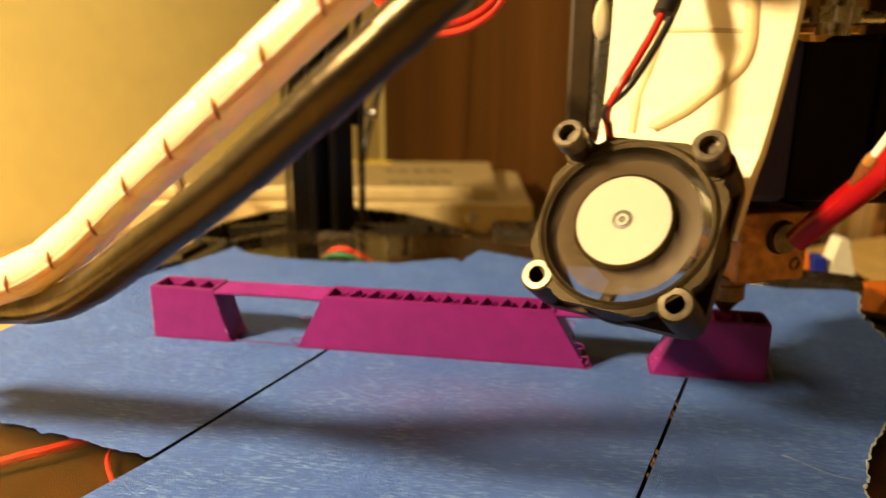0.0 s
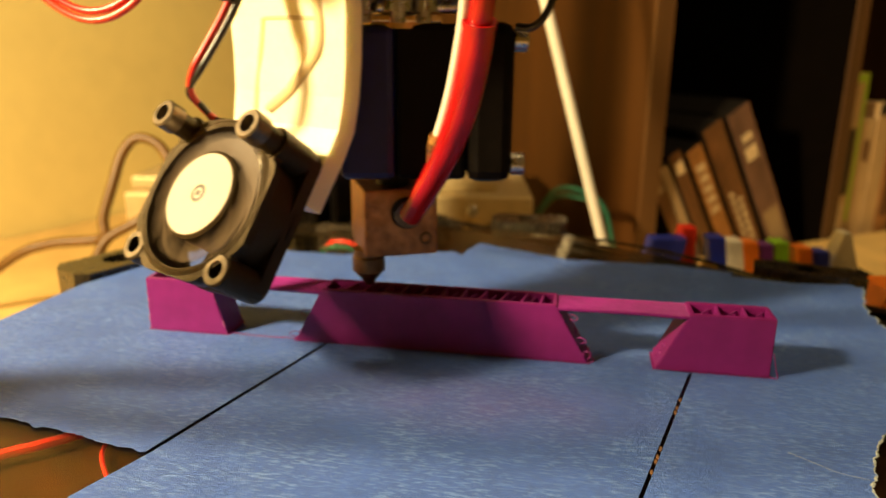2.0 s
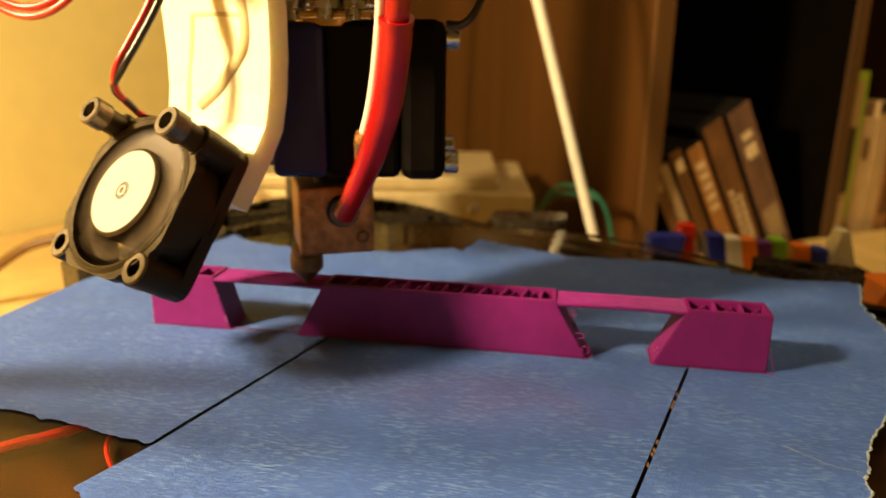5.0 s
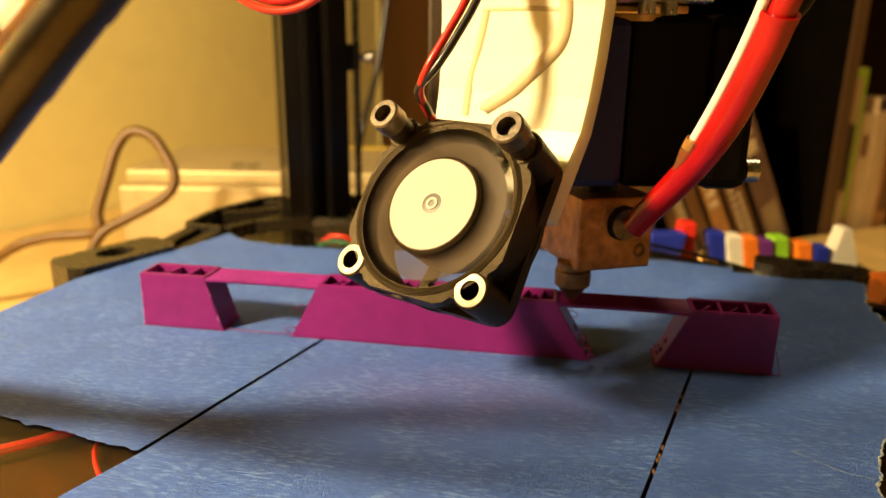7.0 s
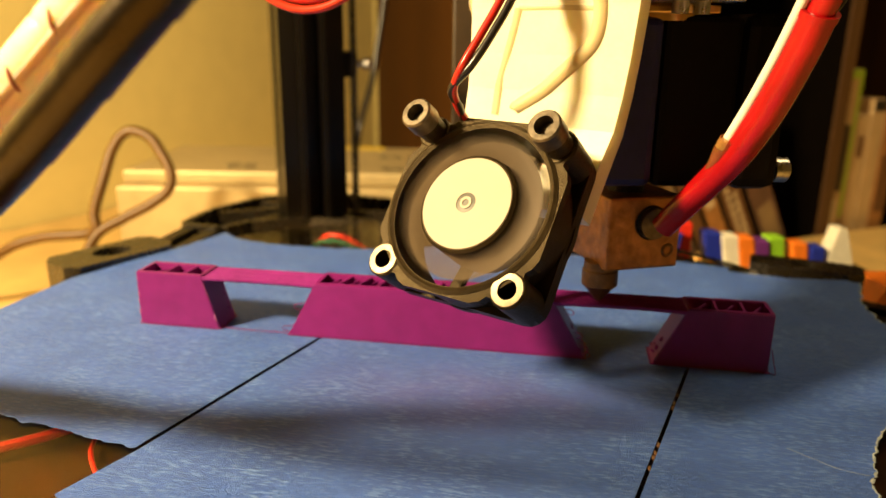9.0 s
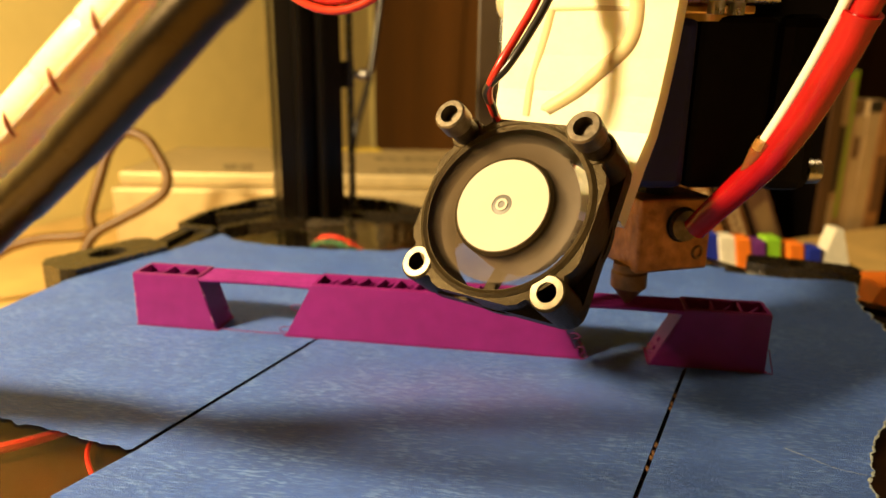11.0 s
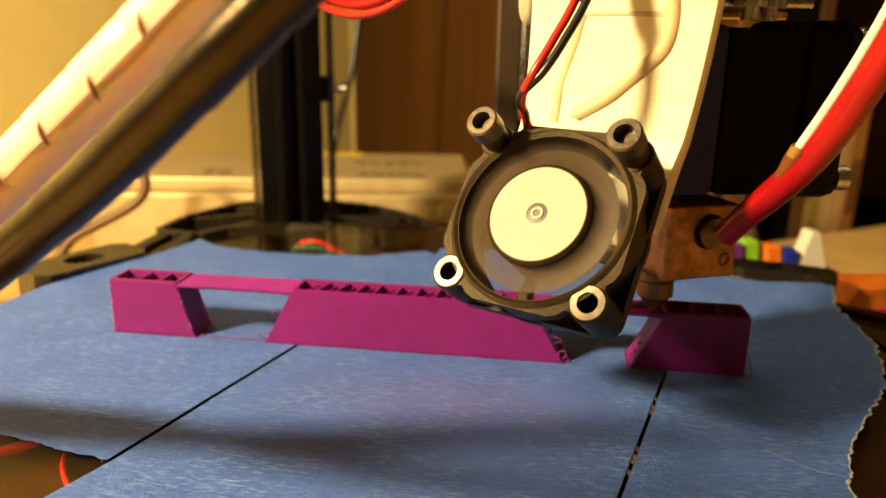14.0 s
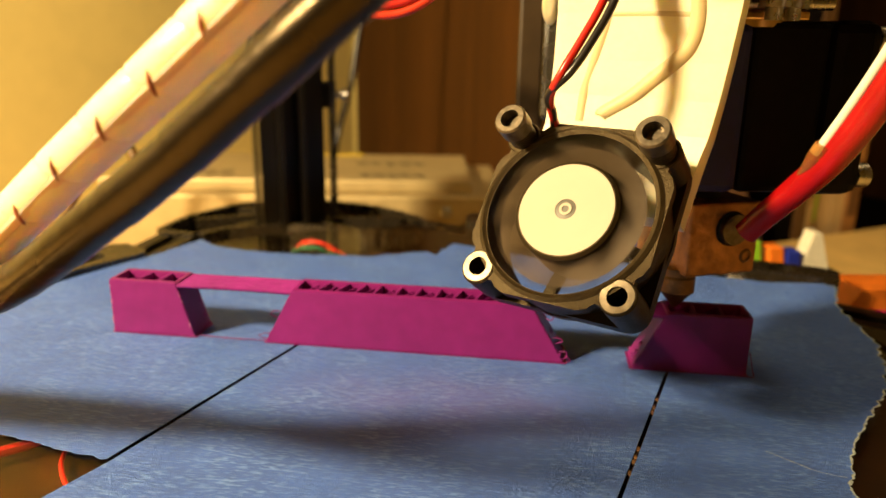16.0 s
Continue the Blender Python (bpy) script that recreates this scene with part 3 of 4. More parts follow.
                outer.append(bm.verts.new(m @ Vector((k * math.cos(a), k * math.sin(a), z))))
                inner.append(bm.verts.new(m @ Vector((r * 1.25 * math.cos(a), r * math.sin(a), z))))
            rings.append((outer, inner))
        (o0, i0), (o1, i1) = rings
        for i in range(n):
            j = (i + 1) % n
            bm.faces.new((o0[i], o0[j], o1[j], o1[i])), bm.faces.new((i0[i], i1[i], i1[j], i0[j]))
            bm.faces.new((o1[i], o1[j], i1[j], i1[i])), bm.faces.new((o0[i], i0[i], i0[j], o0[j]))
        part("bed_holder", bm, BLACK_PRINT, e)
        bm = bmesh.new()
        bx = m @ Vector((0, 0, 0))
        rod(bm, (bx.x, bx.y, -30), (bx.x, bx.y, -1.5), r * 0.8)
        part("holder_post", bm, BLACK, e)
    return e


printer_frame()


def belt_clip():
    e = thing("belt_clip", "small black belt clip with a steel screw", "belt clip")
    bm = bmesh.new()
    box(bm, (-2, -4, -5), (2, 4, 5), 0.8)
    part("clamp", bm, BLACK, e)
    bm = bmesh.new()
    rod(bm, (1, -1, 0), (6.5, -1, 0), 1.6)
    lathe(bm, [(0, 0), (2.6, 0), (2.6, 2.4), (0, 2.6)], 14, rod_m((6.0, -1, 0), (9, -1, 0)))
    part("screw", bm, STEEL, e, smooth=True)
    return e


CLIP = belt_clip()

# bed: round glass plate on a dark heater plate
bm = bmesh.new()
lathe(bm, [(0, -3.3), (BED_R - 0.3, -3.3), (BED_R, -3.0), (BED_R, -0.6), (BED_R - 0.3, -0.3), (0, -0.3)], 128, Matrix.Translation((BED_C.x, BED_C.y, 0)))
glass = tagged(part("glass_plate", bm, GLASS), "round clear glass build plate", "build plate")
glass.visible_shadow = False
AMBER = mat("amber_heater_film", (0.045, 0.014, 0.002), 0.4, second=(0.002, 0.0012, 0.0008), spec=0.12, scale=110, bump=0.1, bump_scale=120)
bm = bmesh.new()
lathe(bm, [(0, -12.0), (99, -12.0), (99, -10.4), (0, -10.4)], 96, Matrix.Translation((BED_C.x, BED_C.y, 0)))
tagged(part("heater_plate", bm, AMBER), "dark amber heater film below the glass", "heater plate")
for pts, r, m_ in (([(-27, -68, -8.2), (-11, -49.5, -8.2), (-2.7, -41.1, -8.0), (0.6, -38.2, -8.0), (5.5, -32.5, -8.0), (13, -18, -8.4)], 0.95, RED_WIRE), ([(8, -26, -9.2), (11.2, -35.2, -9.0), (13.6, -39.2, -9.0), (17.5, -43.5, -9.0), (24, -50, -9.2)], 0.42, RED_WIRE)):
    bm = bmesh.new()
    tube(bm, pts, r, 8)
    tagged(part("wire", bm, m_, smooth=True), "red wire running below the glass plate", "wire")
for k, mm_ in ((0, RED_WIRE), (1, GREEN_WIRE)):
    bm = bmesh.new()
    tube(bm, [(8, 94 - k, -9.5), (13, 90 - k * 3, -5.2 - k), (19, 89 - k * 3, -4.8 - k), (26, 92 - k * 2, -9.5)], 0.8, 8)
    tagged(part("wire", bm, mm_, smooth=True), "short looped wire below the glass edge", "wire")


# tape: three strips, cut to the torn outlines
def tape_strip(name, outline, z, label):
    """A thin strip; the outline is roughened like a torn edge."""
    pts = []
    n = len(outline)
    for i in range(n):
        (x0, y0, torn), (x1, y1, _) = outline[i], outline[(i + 1) % n]
        ln = math.hypot(x1 - x0, y1 - y0)
        k = max(1, int(ln / (0.8 if torn else 6)))
        for j in range(k):
            t = j / k
            x, y = x0 + (x1 - x0) * t, y0 + (y1 - y0) * t
            if torn and j:
                w = noise.noise(Vector((x * 0.35, y * 0.35, 3.1))) * 0.9 + noise.noise(Vector((x * 1.4, y * 1.4, 7.7))) * 0.45
                x, y = x + w * (y1 - y0) / ln, y - w * (x1 - x0) / ln
            pts.append((x, y))
    bm = bmesh.new()
    prism(bm, pts, z, z + 0.14)
    ob = tagged(part(name, bm, TAPE), label, "masking tape", group="strips of masking tape")
    rngl = random.Random(len(pts))
    for i in range(n):
        (x0, y0, torn), (x1, y1, _) = outline[i], outline[(i + 1) % n]
        if torn != 2:
            continue
        ln = math.hypot(x1 - x0, y1 - y0)
        nx, ny = (y1 - y0) / ln, -(x1 - x0) / ln
        bm = bmesh.new()
        prev = None
        k = max(3, int(ln / 0.5))
        for j in range(k + 1):
            t = j / k
            x, y = x0 + (x1 - x0) * t, y0 + (y1 - y0) * t
            w = noise.noise(Vector((x * 0.35, y * 0.35, 3.1))) * 0.9 + noise.noise(Vector((x * 1.4, y * 1.4, 7.7))) * 0.45 if 0 < j < k else 0
            row = [bm.verts.new((x + nx * (w + q), y + ny * (w + q), z + h_)) for q, h_ in ((-rngl.uniform(0.05, 0.5), 0.08), (0.0, 0.12 + rngl.uniform(0, 0.15)), (rngl.uniform(0.05, 0.35), 0.05 + rngl.uniform(0, 0.12)))]
            if prev:
                for q in range(2):
                    bm.faces.new((prev[q], prev[q + 1], row[q + 1], row[q]))
            prev = row
        part("torn_edge", bm, TAPE_EDGE, ob, "pale frayed edge")
    return ob


# seams run at 73 degrees; A meets the bridge near x 40, B near x 116
tape_strip("masking_tape", [(27.1, -46.3, 0), (40.0, -3.0, 0), (62.0, 71.0, 1), (57.1, 75.6, 1), (40, 67.2, 1), (22.5, 65.6, 1), (3, 66, 1), (-8, 69, 1), (-16.4, 75.5, 1),
                            (-22, 58, 0), (-35.0, 25, 0), (-37.2, -4, 0), (-36.0, -24, 1), (-24, -38, 1), (-5, -41.0, 1), (10, -43.2, 1)], 0.0, "blue masking tape strip on the glass plate")
tape_strip("masking_tape", [(28.1, -46.4, 0), (22.9, -59.4, 1), (27, -62, 1), (40, -74, 1), (60, -85, 0), (90, -88, 0), (103.3, -44.6, 0), (116.4, -1.3, 0), (117.4, 0.5, 0), (138.8, 70.0, 0), (121.3, 74.3, 1), (93, 73.4, 1),
                            (77, 81, 1), (64.0, 86.4, 1), (57.0, 62.5, 0), (41.0, -3.0, 0)], 0.02, "blue masking tape strip with a torn far end")
tape_strip("masking_tape", [(104.0, -44.6, 0), (91, -88, 0), (118, -70, 2), (135.9, -42, 2), (141, -27, 2), (148, -15.3, 2), (158, 0, 2), (165, 22, 2), (165.5, 46.4, 2), (171.2, 63, 1), (168, 64.9, 0),
                            (153, 63.4, 0), (137.75, 66.6, 0), (117.45, 0.5, 0), (117.1, -1.3, 0)], 0.0, "blue masking tape strip with a ragged outer edge")


bm = bmesh.new()
tube(bm, [(128, -28, 0.4), (131, -31, 0.7), (134, -33, 0.6), (138, -34, 0.5)], 0.03, 5, 8)
tagged(part("plastic_hair", bm, TAPE_EDGE, smooth=True), "fine pale plastic hair lying on the tape", "plastic hair")

FLECK = mat("amber_fleck", (0.20, 0.10, 0.04), 0.6, vary=0.5, scale=900)
rngf = random.Random(8)
for y in (-12.0, -15.2, -17.0, -30.0, -32.5, -34.0, -37.0):
    x = 116.75 + (y + 1.3) * 0.3026
    bm = bmesh.new()
    n = 7
    prism(bm, [(x + 0.34 * math.cos(i * 2 * math.pi / n) * rngf.uniform(0.6, 1.1), y + rngf.uniform(0.4, 0.9) * math.sin(i * 2 * math.pi / n)) for i in range(n)], -0.28, 0.02)
    tagged(part("tape_fleck", bm, FLECK), "tiny amber fleck stuck in the tape seam", "fleck", group="flecks in the seam")

# ---- the purple printed bridge ----
BH, BW, BL = 12.0, 8.0, 132.0


def bridge():
    e = thing("printed_bridge", "purple printed plastic bridge with ribbed open top", "printed part", (0, 0, 0.3))
    legs = (((0, 0), (18.7, 0), (15.6, BH - 1.3), (0, BH - 1.3), 3), ((34.4, 0), (97.0, 0), (90.8, BH - 1.3), (40.0, BH - 1.3), 12), ((110.2, 0), (132, 0), (132, BH - 1.3), (115.4, BH - 1.3), 3))
    m = Matrix.Rotation(radians(90), 4, "X") @ Matrix.Scale(-1, 4, (0, 0, 1))
    for a, b, c, d, cells in legs:
        bm = bmesh.new()
        ins = [(a[0] + 0.2, 0), (b[0] - 0.2, 0), (c[0] - 0.2, BH - 2.6), (d[0] + 0.2, BH - 2.6)]
        prism(bm, ins, 1.2, BW - 1.1, m)
        leg = part("bridge_leg", bm, PURPLE, e)
        k = BH / (BH - 1.3)
        wall_pts = [a, b, (b[0] + (c[0] - b[0]) * k, BH), (a[0] + (d[0] - a[0]) * k, BH)]
        for y0, y1 in ((0, 1.3), (BW - 1.2, BW)):
            bm = bmesh.new()
            prism(bm, wall_pts, y0, y1, m)
            bmesh.ops.bevel(bm, geom=list(bm.edges), offset=0.22, segments=2, affect="EDGES")
            part("wall", bm, PURPLE, leg)
        for q, w in ((wall_pts[0], wall_pts[3]), (wall_pts[1], wall_pts[2])):
            sg = 0.7 if q is wall_pts[0] else -0.7
            bm = bmesh.new()
            prism(bm, [(q[0], 0.02), (q[0] + sg, 0.02), (w[0] + sg, BH - 0.05), (w[0], BH - 0.05)], 0.6, BW - 0.6, m)
            part("wall", bm, PURPLE, leg)
        # infill cells on the top: rim strands and zigzag ribs
        x0, x1 = d[0], c[0]
        bm = bmesh.new()
        rngl = random.Random(int(x0) + 5)
        for i in range(1, cells):
            x = x0 + 0.5 + (x1 - x0 - 1.0) * i / cells
            dx = -0.9 + rngl.uniform(-0.5, 0.5)
            box(bm, (-0.28, 0, BH - 2.7), (0.28, BW - 1.4, BH - 0.15 - rngl.uniform(0, 0.12)), 0.12, Matrix.Translation((x - dx / 2, 0.7, 0)) @ Matrix.Rotation(radians(-9 + rngl.uniform(-7, 7)), 4, "Z"))
        part("rib", bm, PURPLE_RIB, leg)
        # one thin strand slants across each cell
        for i in range(cells):
            xa = x0 + 0.9 + (x1 - x0 - 1.0) * i / cells
            xb = x0 + 0.1 + (x1 - x0 - 1.0) * (i + 1) / cells
            bm = bmesh.new()
            tube(bm, [(xa, 0.9, BH - 1.2), ((xa + xb) / 2 + rngl.uniform(-0.4, 0.4), BW * 0.5, BH - 1.35), (xb, BW - 0.9, BH - 1.1)], rngl.uniform(0.18, 0.26), 6, 3)
            part("infill_strand", bm, PURPLE_RIB, leg, smooth=True)
    # bridged decks: side by side strands across the gaps
    for x0, x1 in ((14.6, 41.2), (89.6, 116.6)):
        rngl = random.Random(int(x0))
        for i in range(7):
            y = 0.55 + i * (BW - 1.1) / 6
            sag = rngl.uniform(0.0, 0.15)
            bm = bmesh.new()
            tube(bm, [(x0 + 0.6, y, BH - 0.75), ((2 * x0 + x1) / 3, y + rngl.uniform(-0.15, 0.15), BH - 0.6 - sag), ((x0 + 2 * x1) / 3, y + rngl.uniform(-0.15, 0.15), BH - 0.6 - sag), (x1 - 0.6, y, BH - 0.75)], 0.52, 7, 5)
            part("strand", bm, PURPLE_RIB, e, smooth=True)
    # rough blobs and loose hairs on the sloped ends
    rngl = random.Random(11)
    for a, b, n in (((97.0, 0), (90.4, 10.4), 11), ((34.4, 0), (40.4, 10.4), 7), ((110.2, 0), (115.7, 10.4), 8), ((18.7, 0), (15.4, 10.4), 8)):
        bm = bmesh.new()
        for i in range(n):
            t = rngl.random()
            p = Vector((a[0] + (b[0] - a[0]) * t, rngl.uniform(0.2, BW - 0.2), a[1] + (b[1] - a[1]) * t))
            r = rngl.uniform(0.25, 0.6)
            bmesh.ops.create_icosphere(bm, subdivisions=2, radius=r, matrix=Matrix.Translation(p) @ Matrix.Diagonal((1, rngl.uniform(0.8, 1.8), 1, 1)))
        part("blob", bm, PURPLE_RIB, e, "rough purple drips", smooth=True)
    for pts in ([(97.5, 0.2, 0.2), (98.1, -0.1, 0.7), (97.7, -0.1, 1.3), (97.2, 0.3, 1.6)], [(132.2, 0.1, 0.1), (133.2, -0.6, 0.2), (132.8, -0.2, 2.2), (132.2, 0.2, 5)], [(110, 0, 0.1), (114.8, -0.5, 0.3), (115.2, -0.8, 0.6), (116.2, -0.2, 0.3)], [(19, 1, 0.1), (26, 0.6, 0.05), (34, 0.8, 0.1)],
                [(92.3, 1.5, 9.6), (93.5, 0.8, 10.0), (94.3, 0.4, 9.5), (93.9, 0.3, 8.9), (93.1, 0.6, 9.1), (92.9, 1.2, 8.7)],
                [(94.5, 0.6, 5.2), (95.8, 0.2, 5.3), (96.4, 0.0, 4.7), (95.6, 0.1, 4.3), (95.2, 0.5, 4.0)],
                [(96.0, 0.3, 2.4), (97.2, -0.2, 2.6), (97.5, -0.3, 1.7), (96.9, -0.2, 1.2), (96.7, 0.2, 0.8)],
                [(36.9, 1.0, 5.4), (36.0, 0.6, 5.9), (35.8, 0.4, 6.5), (36.5, 0.5, 7.0), (37.6, 0.9, 6.9)],
                [(34.6, 0.6, 0.6), (33.5, 0.2, 0.9), (33.1, 0.1, 1.5), (33.9, 0.3, 1.9), (35.2, 0.8, 1.7)]):
        bm = bmesh.new()
        tube(bm, pts, 0.1, 6, 6)
        part("loose_strand", bm, PURPLE_RIB, e, smooth=True)
    # pale specks that paint white glints and scuffs on the end leg's edges
    rngl = random.Random(5)
    for i in range(16):
        z = rngl.uniform(0.4, 11)
        x = rngl.uniform(0.05, 0.3) if i < 9 else 18.55 - 3.1 * z / 10.7 - rngl.uniform(0, 0.2)
        bm = bmesh.new()
        bmesh.ops.create_icosphere(bm, subdivisions=1, radius=rngl.uniform(0.08, 0.2), matrix=Matrix.Translation((x, 0.05, z)) @ Matrix.Diagonal((1, 0.6, rngl.uniform(0.8, 5), 1)))
        part("scuff_glint", bm, SCUFF_GLINT, e, smooth=True)
    # flat first layer that squeezes out at the foot
    for x0, x1 in ((-0.4, 19.2), (33.9, 97.6), (109.6, 132.5)):
        bm = bmesh.new()
        box(bm, (x0 + 0.15, -0.1, -0.1), (x1 - 0.15, BW + 0.2, 0.06), 0.03)
        part("brim", bm, PURPLE, e)


bridge()


# ---- the print head; the origin is the nozzle's tip ----
HEAD = thing("print_head", "delta print head with angled cooling fan and brass nozzle", "print head")
# nozzle
bm = bmesh.new()
lathe(bm, [(0, 0), (0.45, 0), (3.1, 3.2), (3.5, 3.5), (3.5, 6.4), (3.2, 6.7), (3.2, 8.2), (0, 8.2)], 28)
part("nozzle", bm, NOZZLE, HEAD, "scorched brass nozzle", smooth=True)
# heater block
YAW = 25.5
m = Matrix.Translation((0.6, -5.0, 0)) @ Matrix.Rotation(radians(YAW), 4, "Z")
bm = bmesh.new()
box(bm, (0, 0, 7.4), (15.5, 17.5, 21.6), 0.5, m)
block = part("heater_block", bm, COPPER, HEAD, "scorched copper-brown heater block")
bm = bmesh.new()
lathe(bm, [(0, -2), (2.9, -2), (2.9, 1.4), (0, 1.4)], 24, rod_m(m @ Vector((9.0, -0.1, 16.6)), m @ Vector((9.0, -3, 16.6))))
part("heater_cartridge", bm, GUNMETAL, block, "grey steel cartridge end", smooth=True)
bm = bmesh.new()
ring(bm, 2.9, 3.4, 0, 0.25, 28, rod_m(m @ Vector((9.0, 0.05, 16.6)), m @ Vector((9.0, -3, 16.6))))
part("scorch_ring", bm, HOLE, block)
bm = bmesh.new()
socket_screw(bm, m @ Vector((13.0, 0.3, 10.9)), m.to_3x3() @ Vector((0, -1, 0)), 1.4, 0.6)
part("set_screw", bm, NOZZLE, block, smooth=True)
bm = bmesh.new()
lathe(bm, [(0, 21.6), (3.5, 21.6), (3.5, 25), (0, 25)], 20, Matrix.Translation((4, 5, 0)))
part("heat_break", bm, BLACK, HEAD)
# heat sink shroud and its fan, stacked along the axis of the long screws
m = Matrix.Translation((-3.3, -8.0, 24.2)) @ Matrix.Rotation(radians(11), 4, "Z")
bm = bmesh.new()
box(bm, (0, 0, 0), (11, 29, 29.5), 1.5, m)
shroud = part("shroud", bm, BLUE_DARK, HEAD, "dark blue plastic shroud")
for i in range(9):
    bm = bmesh.new()
    box(bm, (-1.2, 3, 2 + i * 3.0), (0.3, 26, 3.4 + i * 3.0), 0.2, m)
    part("cooling_fin", bm, BLUE_FIN, shroud, "lighter blue fin")
bm = bmesh.new()
box(bm, (11.1, 0.6, 0), (25, 29.4, 29.8), 1.2, m)
box(bm, (25, -0.2, -0.4), (34.0, 30.2, 30.2), 2.2, m)
sink = part("heat_sink_fan", bm, DEEP, HEAD, "black square heat sink fan")
for y, z in ((3, 3), (3, 27), (27, 3), (27, 27)):
    bm = bmesh.new()
    d = m.to_3x3() @ Vector((1, 0, 0))
    socket_screw(bm, m @ Vector((34.0, y, z)), d, 2.3, 2.6)
    part("screw", bm, STEEL, sink, "steel cap screw", smooth=True)
# mount above: brass collar, rings and plate
bm = bmesh.new()
lathe(bm, [(0, 53), (7.5, 53), (7.5, 55.5), (5.5, 55.7), (5.5, 58.5), (7.8, 58.7), (7.8, 61), (0, 61)], 28, Matrix.Translation((7, 2, 0)))
part("mount_collar", bm, BRASS, HEAD, "brass mounting collar", smooth=True)
bm = bmesh.new()
lathe(bm, [(0, 66), (36, 66), (36, 74), (0, 74)], 6, Matrix.Translation((0, 4, 0)))
part("effector_plate", bm, BLACK_PRINT, HEAD)
for x, y in ((2, -7), (13, -5), (9, -9)):
    bm = bmesh.new()
    rod(bm, (x, y, 54), (x, y, 67), 1.4)
    lathe(bm, [(0, 0), (2.7, 0), (2.7, 2.6), (0, 2.8)], 16, Matrix.Translation((x, y, 56)))
    part("mount_screw", bm, STEEL, HEAD, smooth=True)

for z, y in ((57, -7.5), (61.5, -5)):
    bm = bmesh.new()
    rod(bm, (-4, y, z), (20, y + 4.6, z), 1.2)
    part("cross_rod", bm, STEEL, HEAD, smooth=True)
bm = bmesh.new()
box(bm, (-1, 0, 30.0), (20, 14, 31.4), 0.3, m)
part("mount_plate", bm, BRASS, HEAD, "thin brass mounting plate")
bm = bmesh.new()
tube(bm, [(30, -1, 53.5), (33, -2, 53.5), (35.5, -2, 56), (37, -2, 61), (38, -2, 74)], 0.75, 8)
part("fan_wire", bm, BLACK_WIRE, HEAD, smooth=True)
# angled cooling fan: local x to its right, y up, z out of its face
FAN = pose(-23.1 * MM, -26.2 * MM, 24.1 * MM, 55.5, 0.5, -26.7)
bm = bmesh.new()
ring(bm, 13.9, 15.0, -10.0, 0.0, 64)
lathe(bm, [(13.9, -0.05), (14.6, 0.35), (15.2, 0.0), (15.2, -1.6), (15.0, -1.6)], 64)
lathe(bm, [(15.0, -8.6), (15.2, -8.6), (15.2, -10.0), (13.9, -10.0)], 64)
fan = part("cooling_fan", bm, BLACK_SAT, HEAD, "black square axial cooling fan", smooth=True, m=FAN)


def flange(z0, z1, name):
    """Square flange with rounded corners, cut round by the duct."""
    bm = bmesh.new()
    n = 96
    lay = []
    for z in (z0, z1):
        o_, i_ = [], []
        for i in range(n):
            a = 2 * math.pi * i / n
            c, s = math.cos(a), math.sin(a)
            k = 14.9 / max(abs(c), abs(s))
            x, y = k * c, k * s
            if abs(x) > 11.6 and abs(y) > 11.6:
                # corner radius 3.3 about the screw hole
                q = Vector((math.copysign(11.6, x), math.copysign(11.6, y)))
                dd = Vector((c, s))
                bq = q.dot(dd)
                k = bq + math.sqrt(max(0.0, bq * bq - q.length_squared + 3.3 ** 2))
                x, y = k * c, k * s
            o_.append(bm.verts.new((x, y, z)))
            i_.append(bm.verts.new((14.5 * c, 14.5 * s, z)))
        lay.append((o_, i_))
    (a0, b0), (a1, b1) = lay
    for i in range(n):
        j = (i + 1) % n
        bm.faces.new((a0[i], a0[j], a1[j], a1[i])), bm.faces.new((b0[i], b1[i], b1[j], b0[j]))
        bm.faces.new((a1[i], a1[j], b1[j], b1[i])), bm.faces.new((a0[i], b0[i], b0[j], a0[j]))
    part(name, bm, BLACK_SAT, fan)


# back flange is square, the front one is only four ears on the ring
flange(-10.0, -7.4, "back_flange")
for sx in (-1, 1):
    for sy in (-1, 1):
        bm = bmesh.new()
        x, y = 12 * sx, 12 * sy
        lathe(bm, [(1.55, -7.4), (3.0, -7.4), (3.0, -0.2), (2.75, 0.05), (1.65, 0.05), (1.55, -0.3), (1.55, -7.4)], 28, Matrix.Translation((x, y, 0)))
        # webs that tie the ear to the ring
        a = math.atan2(y, x)
        for s in (-1, 1):
            prism(bm, [(2.6 * s - 0.7 * s, 14.6), (2.6 * s + 2.4 * s, 14.3), (2.9 * s, 16.6), (1.7 * s, 16.8)], -2.0, -0.15, Matrix.Rotation(a - math.pi / 2, 4, "Z"))
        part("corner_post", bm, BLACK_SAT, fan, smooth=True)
        bm = bmesh.new()
        if sy > 0:
            lathe(bm, [(0, 0), (2.3, 0), (2.3, 3.4), (2.0, 3.4), (2.0, 3.5)], 24, Matrix.Translation((x, y, 0)))
            part("spacer", bm, BLACK_SAT, fan, smooth=True)
            bm = bmesh.new()
            socket_screw(bm, (x, y, 3.4), (0, 0, 1), 2.75, 3.2)
            part("cap_screw", bm, GUNMETAL, fan, "worn steel socket cap screw", smooth=True)
        else:
            ring(bm, 1.6, 2.6, 0.0, 0.22, 28, Matrix.Translation((x, y, 0)))
            part("bright_rim", bm, GUNMETAL, fan, "worn bright hole rim", smooth=True)
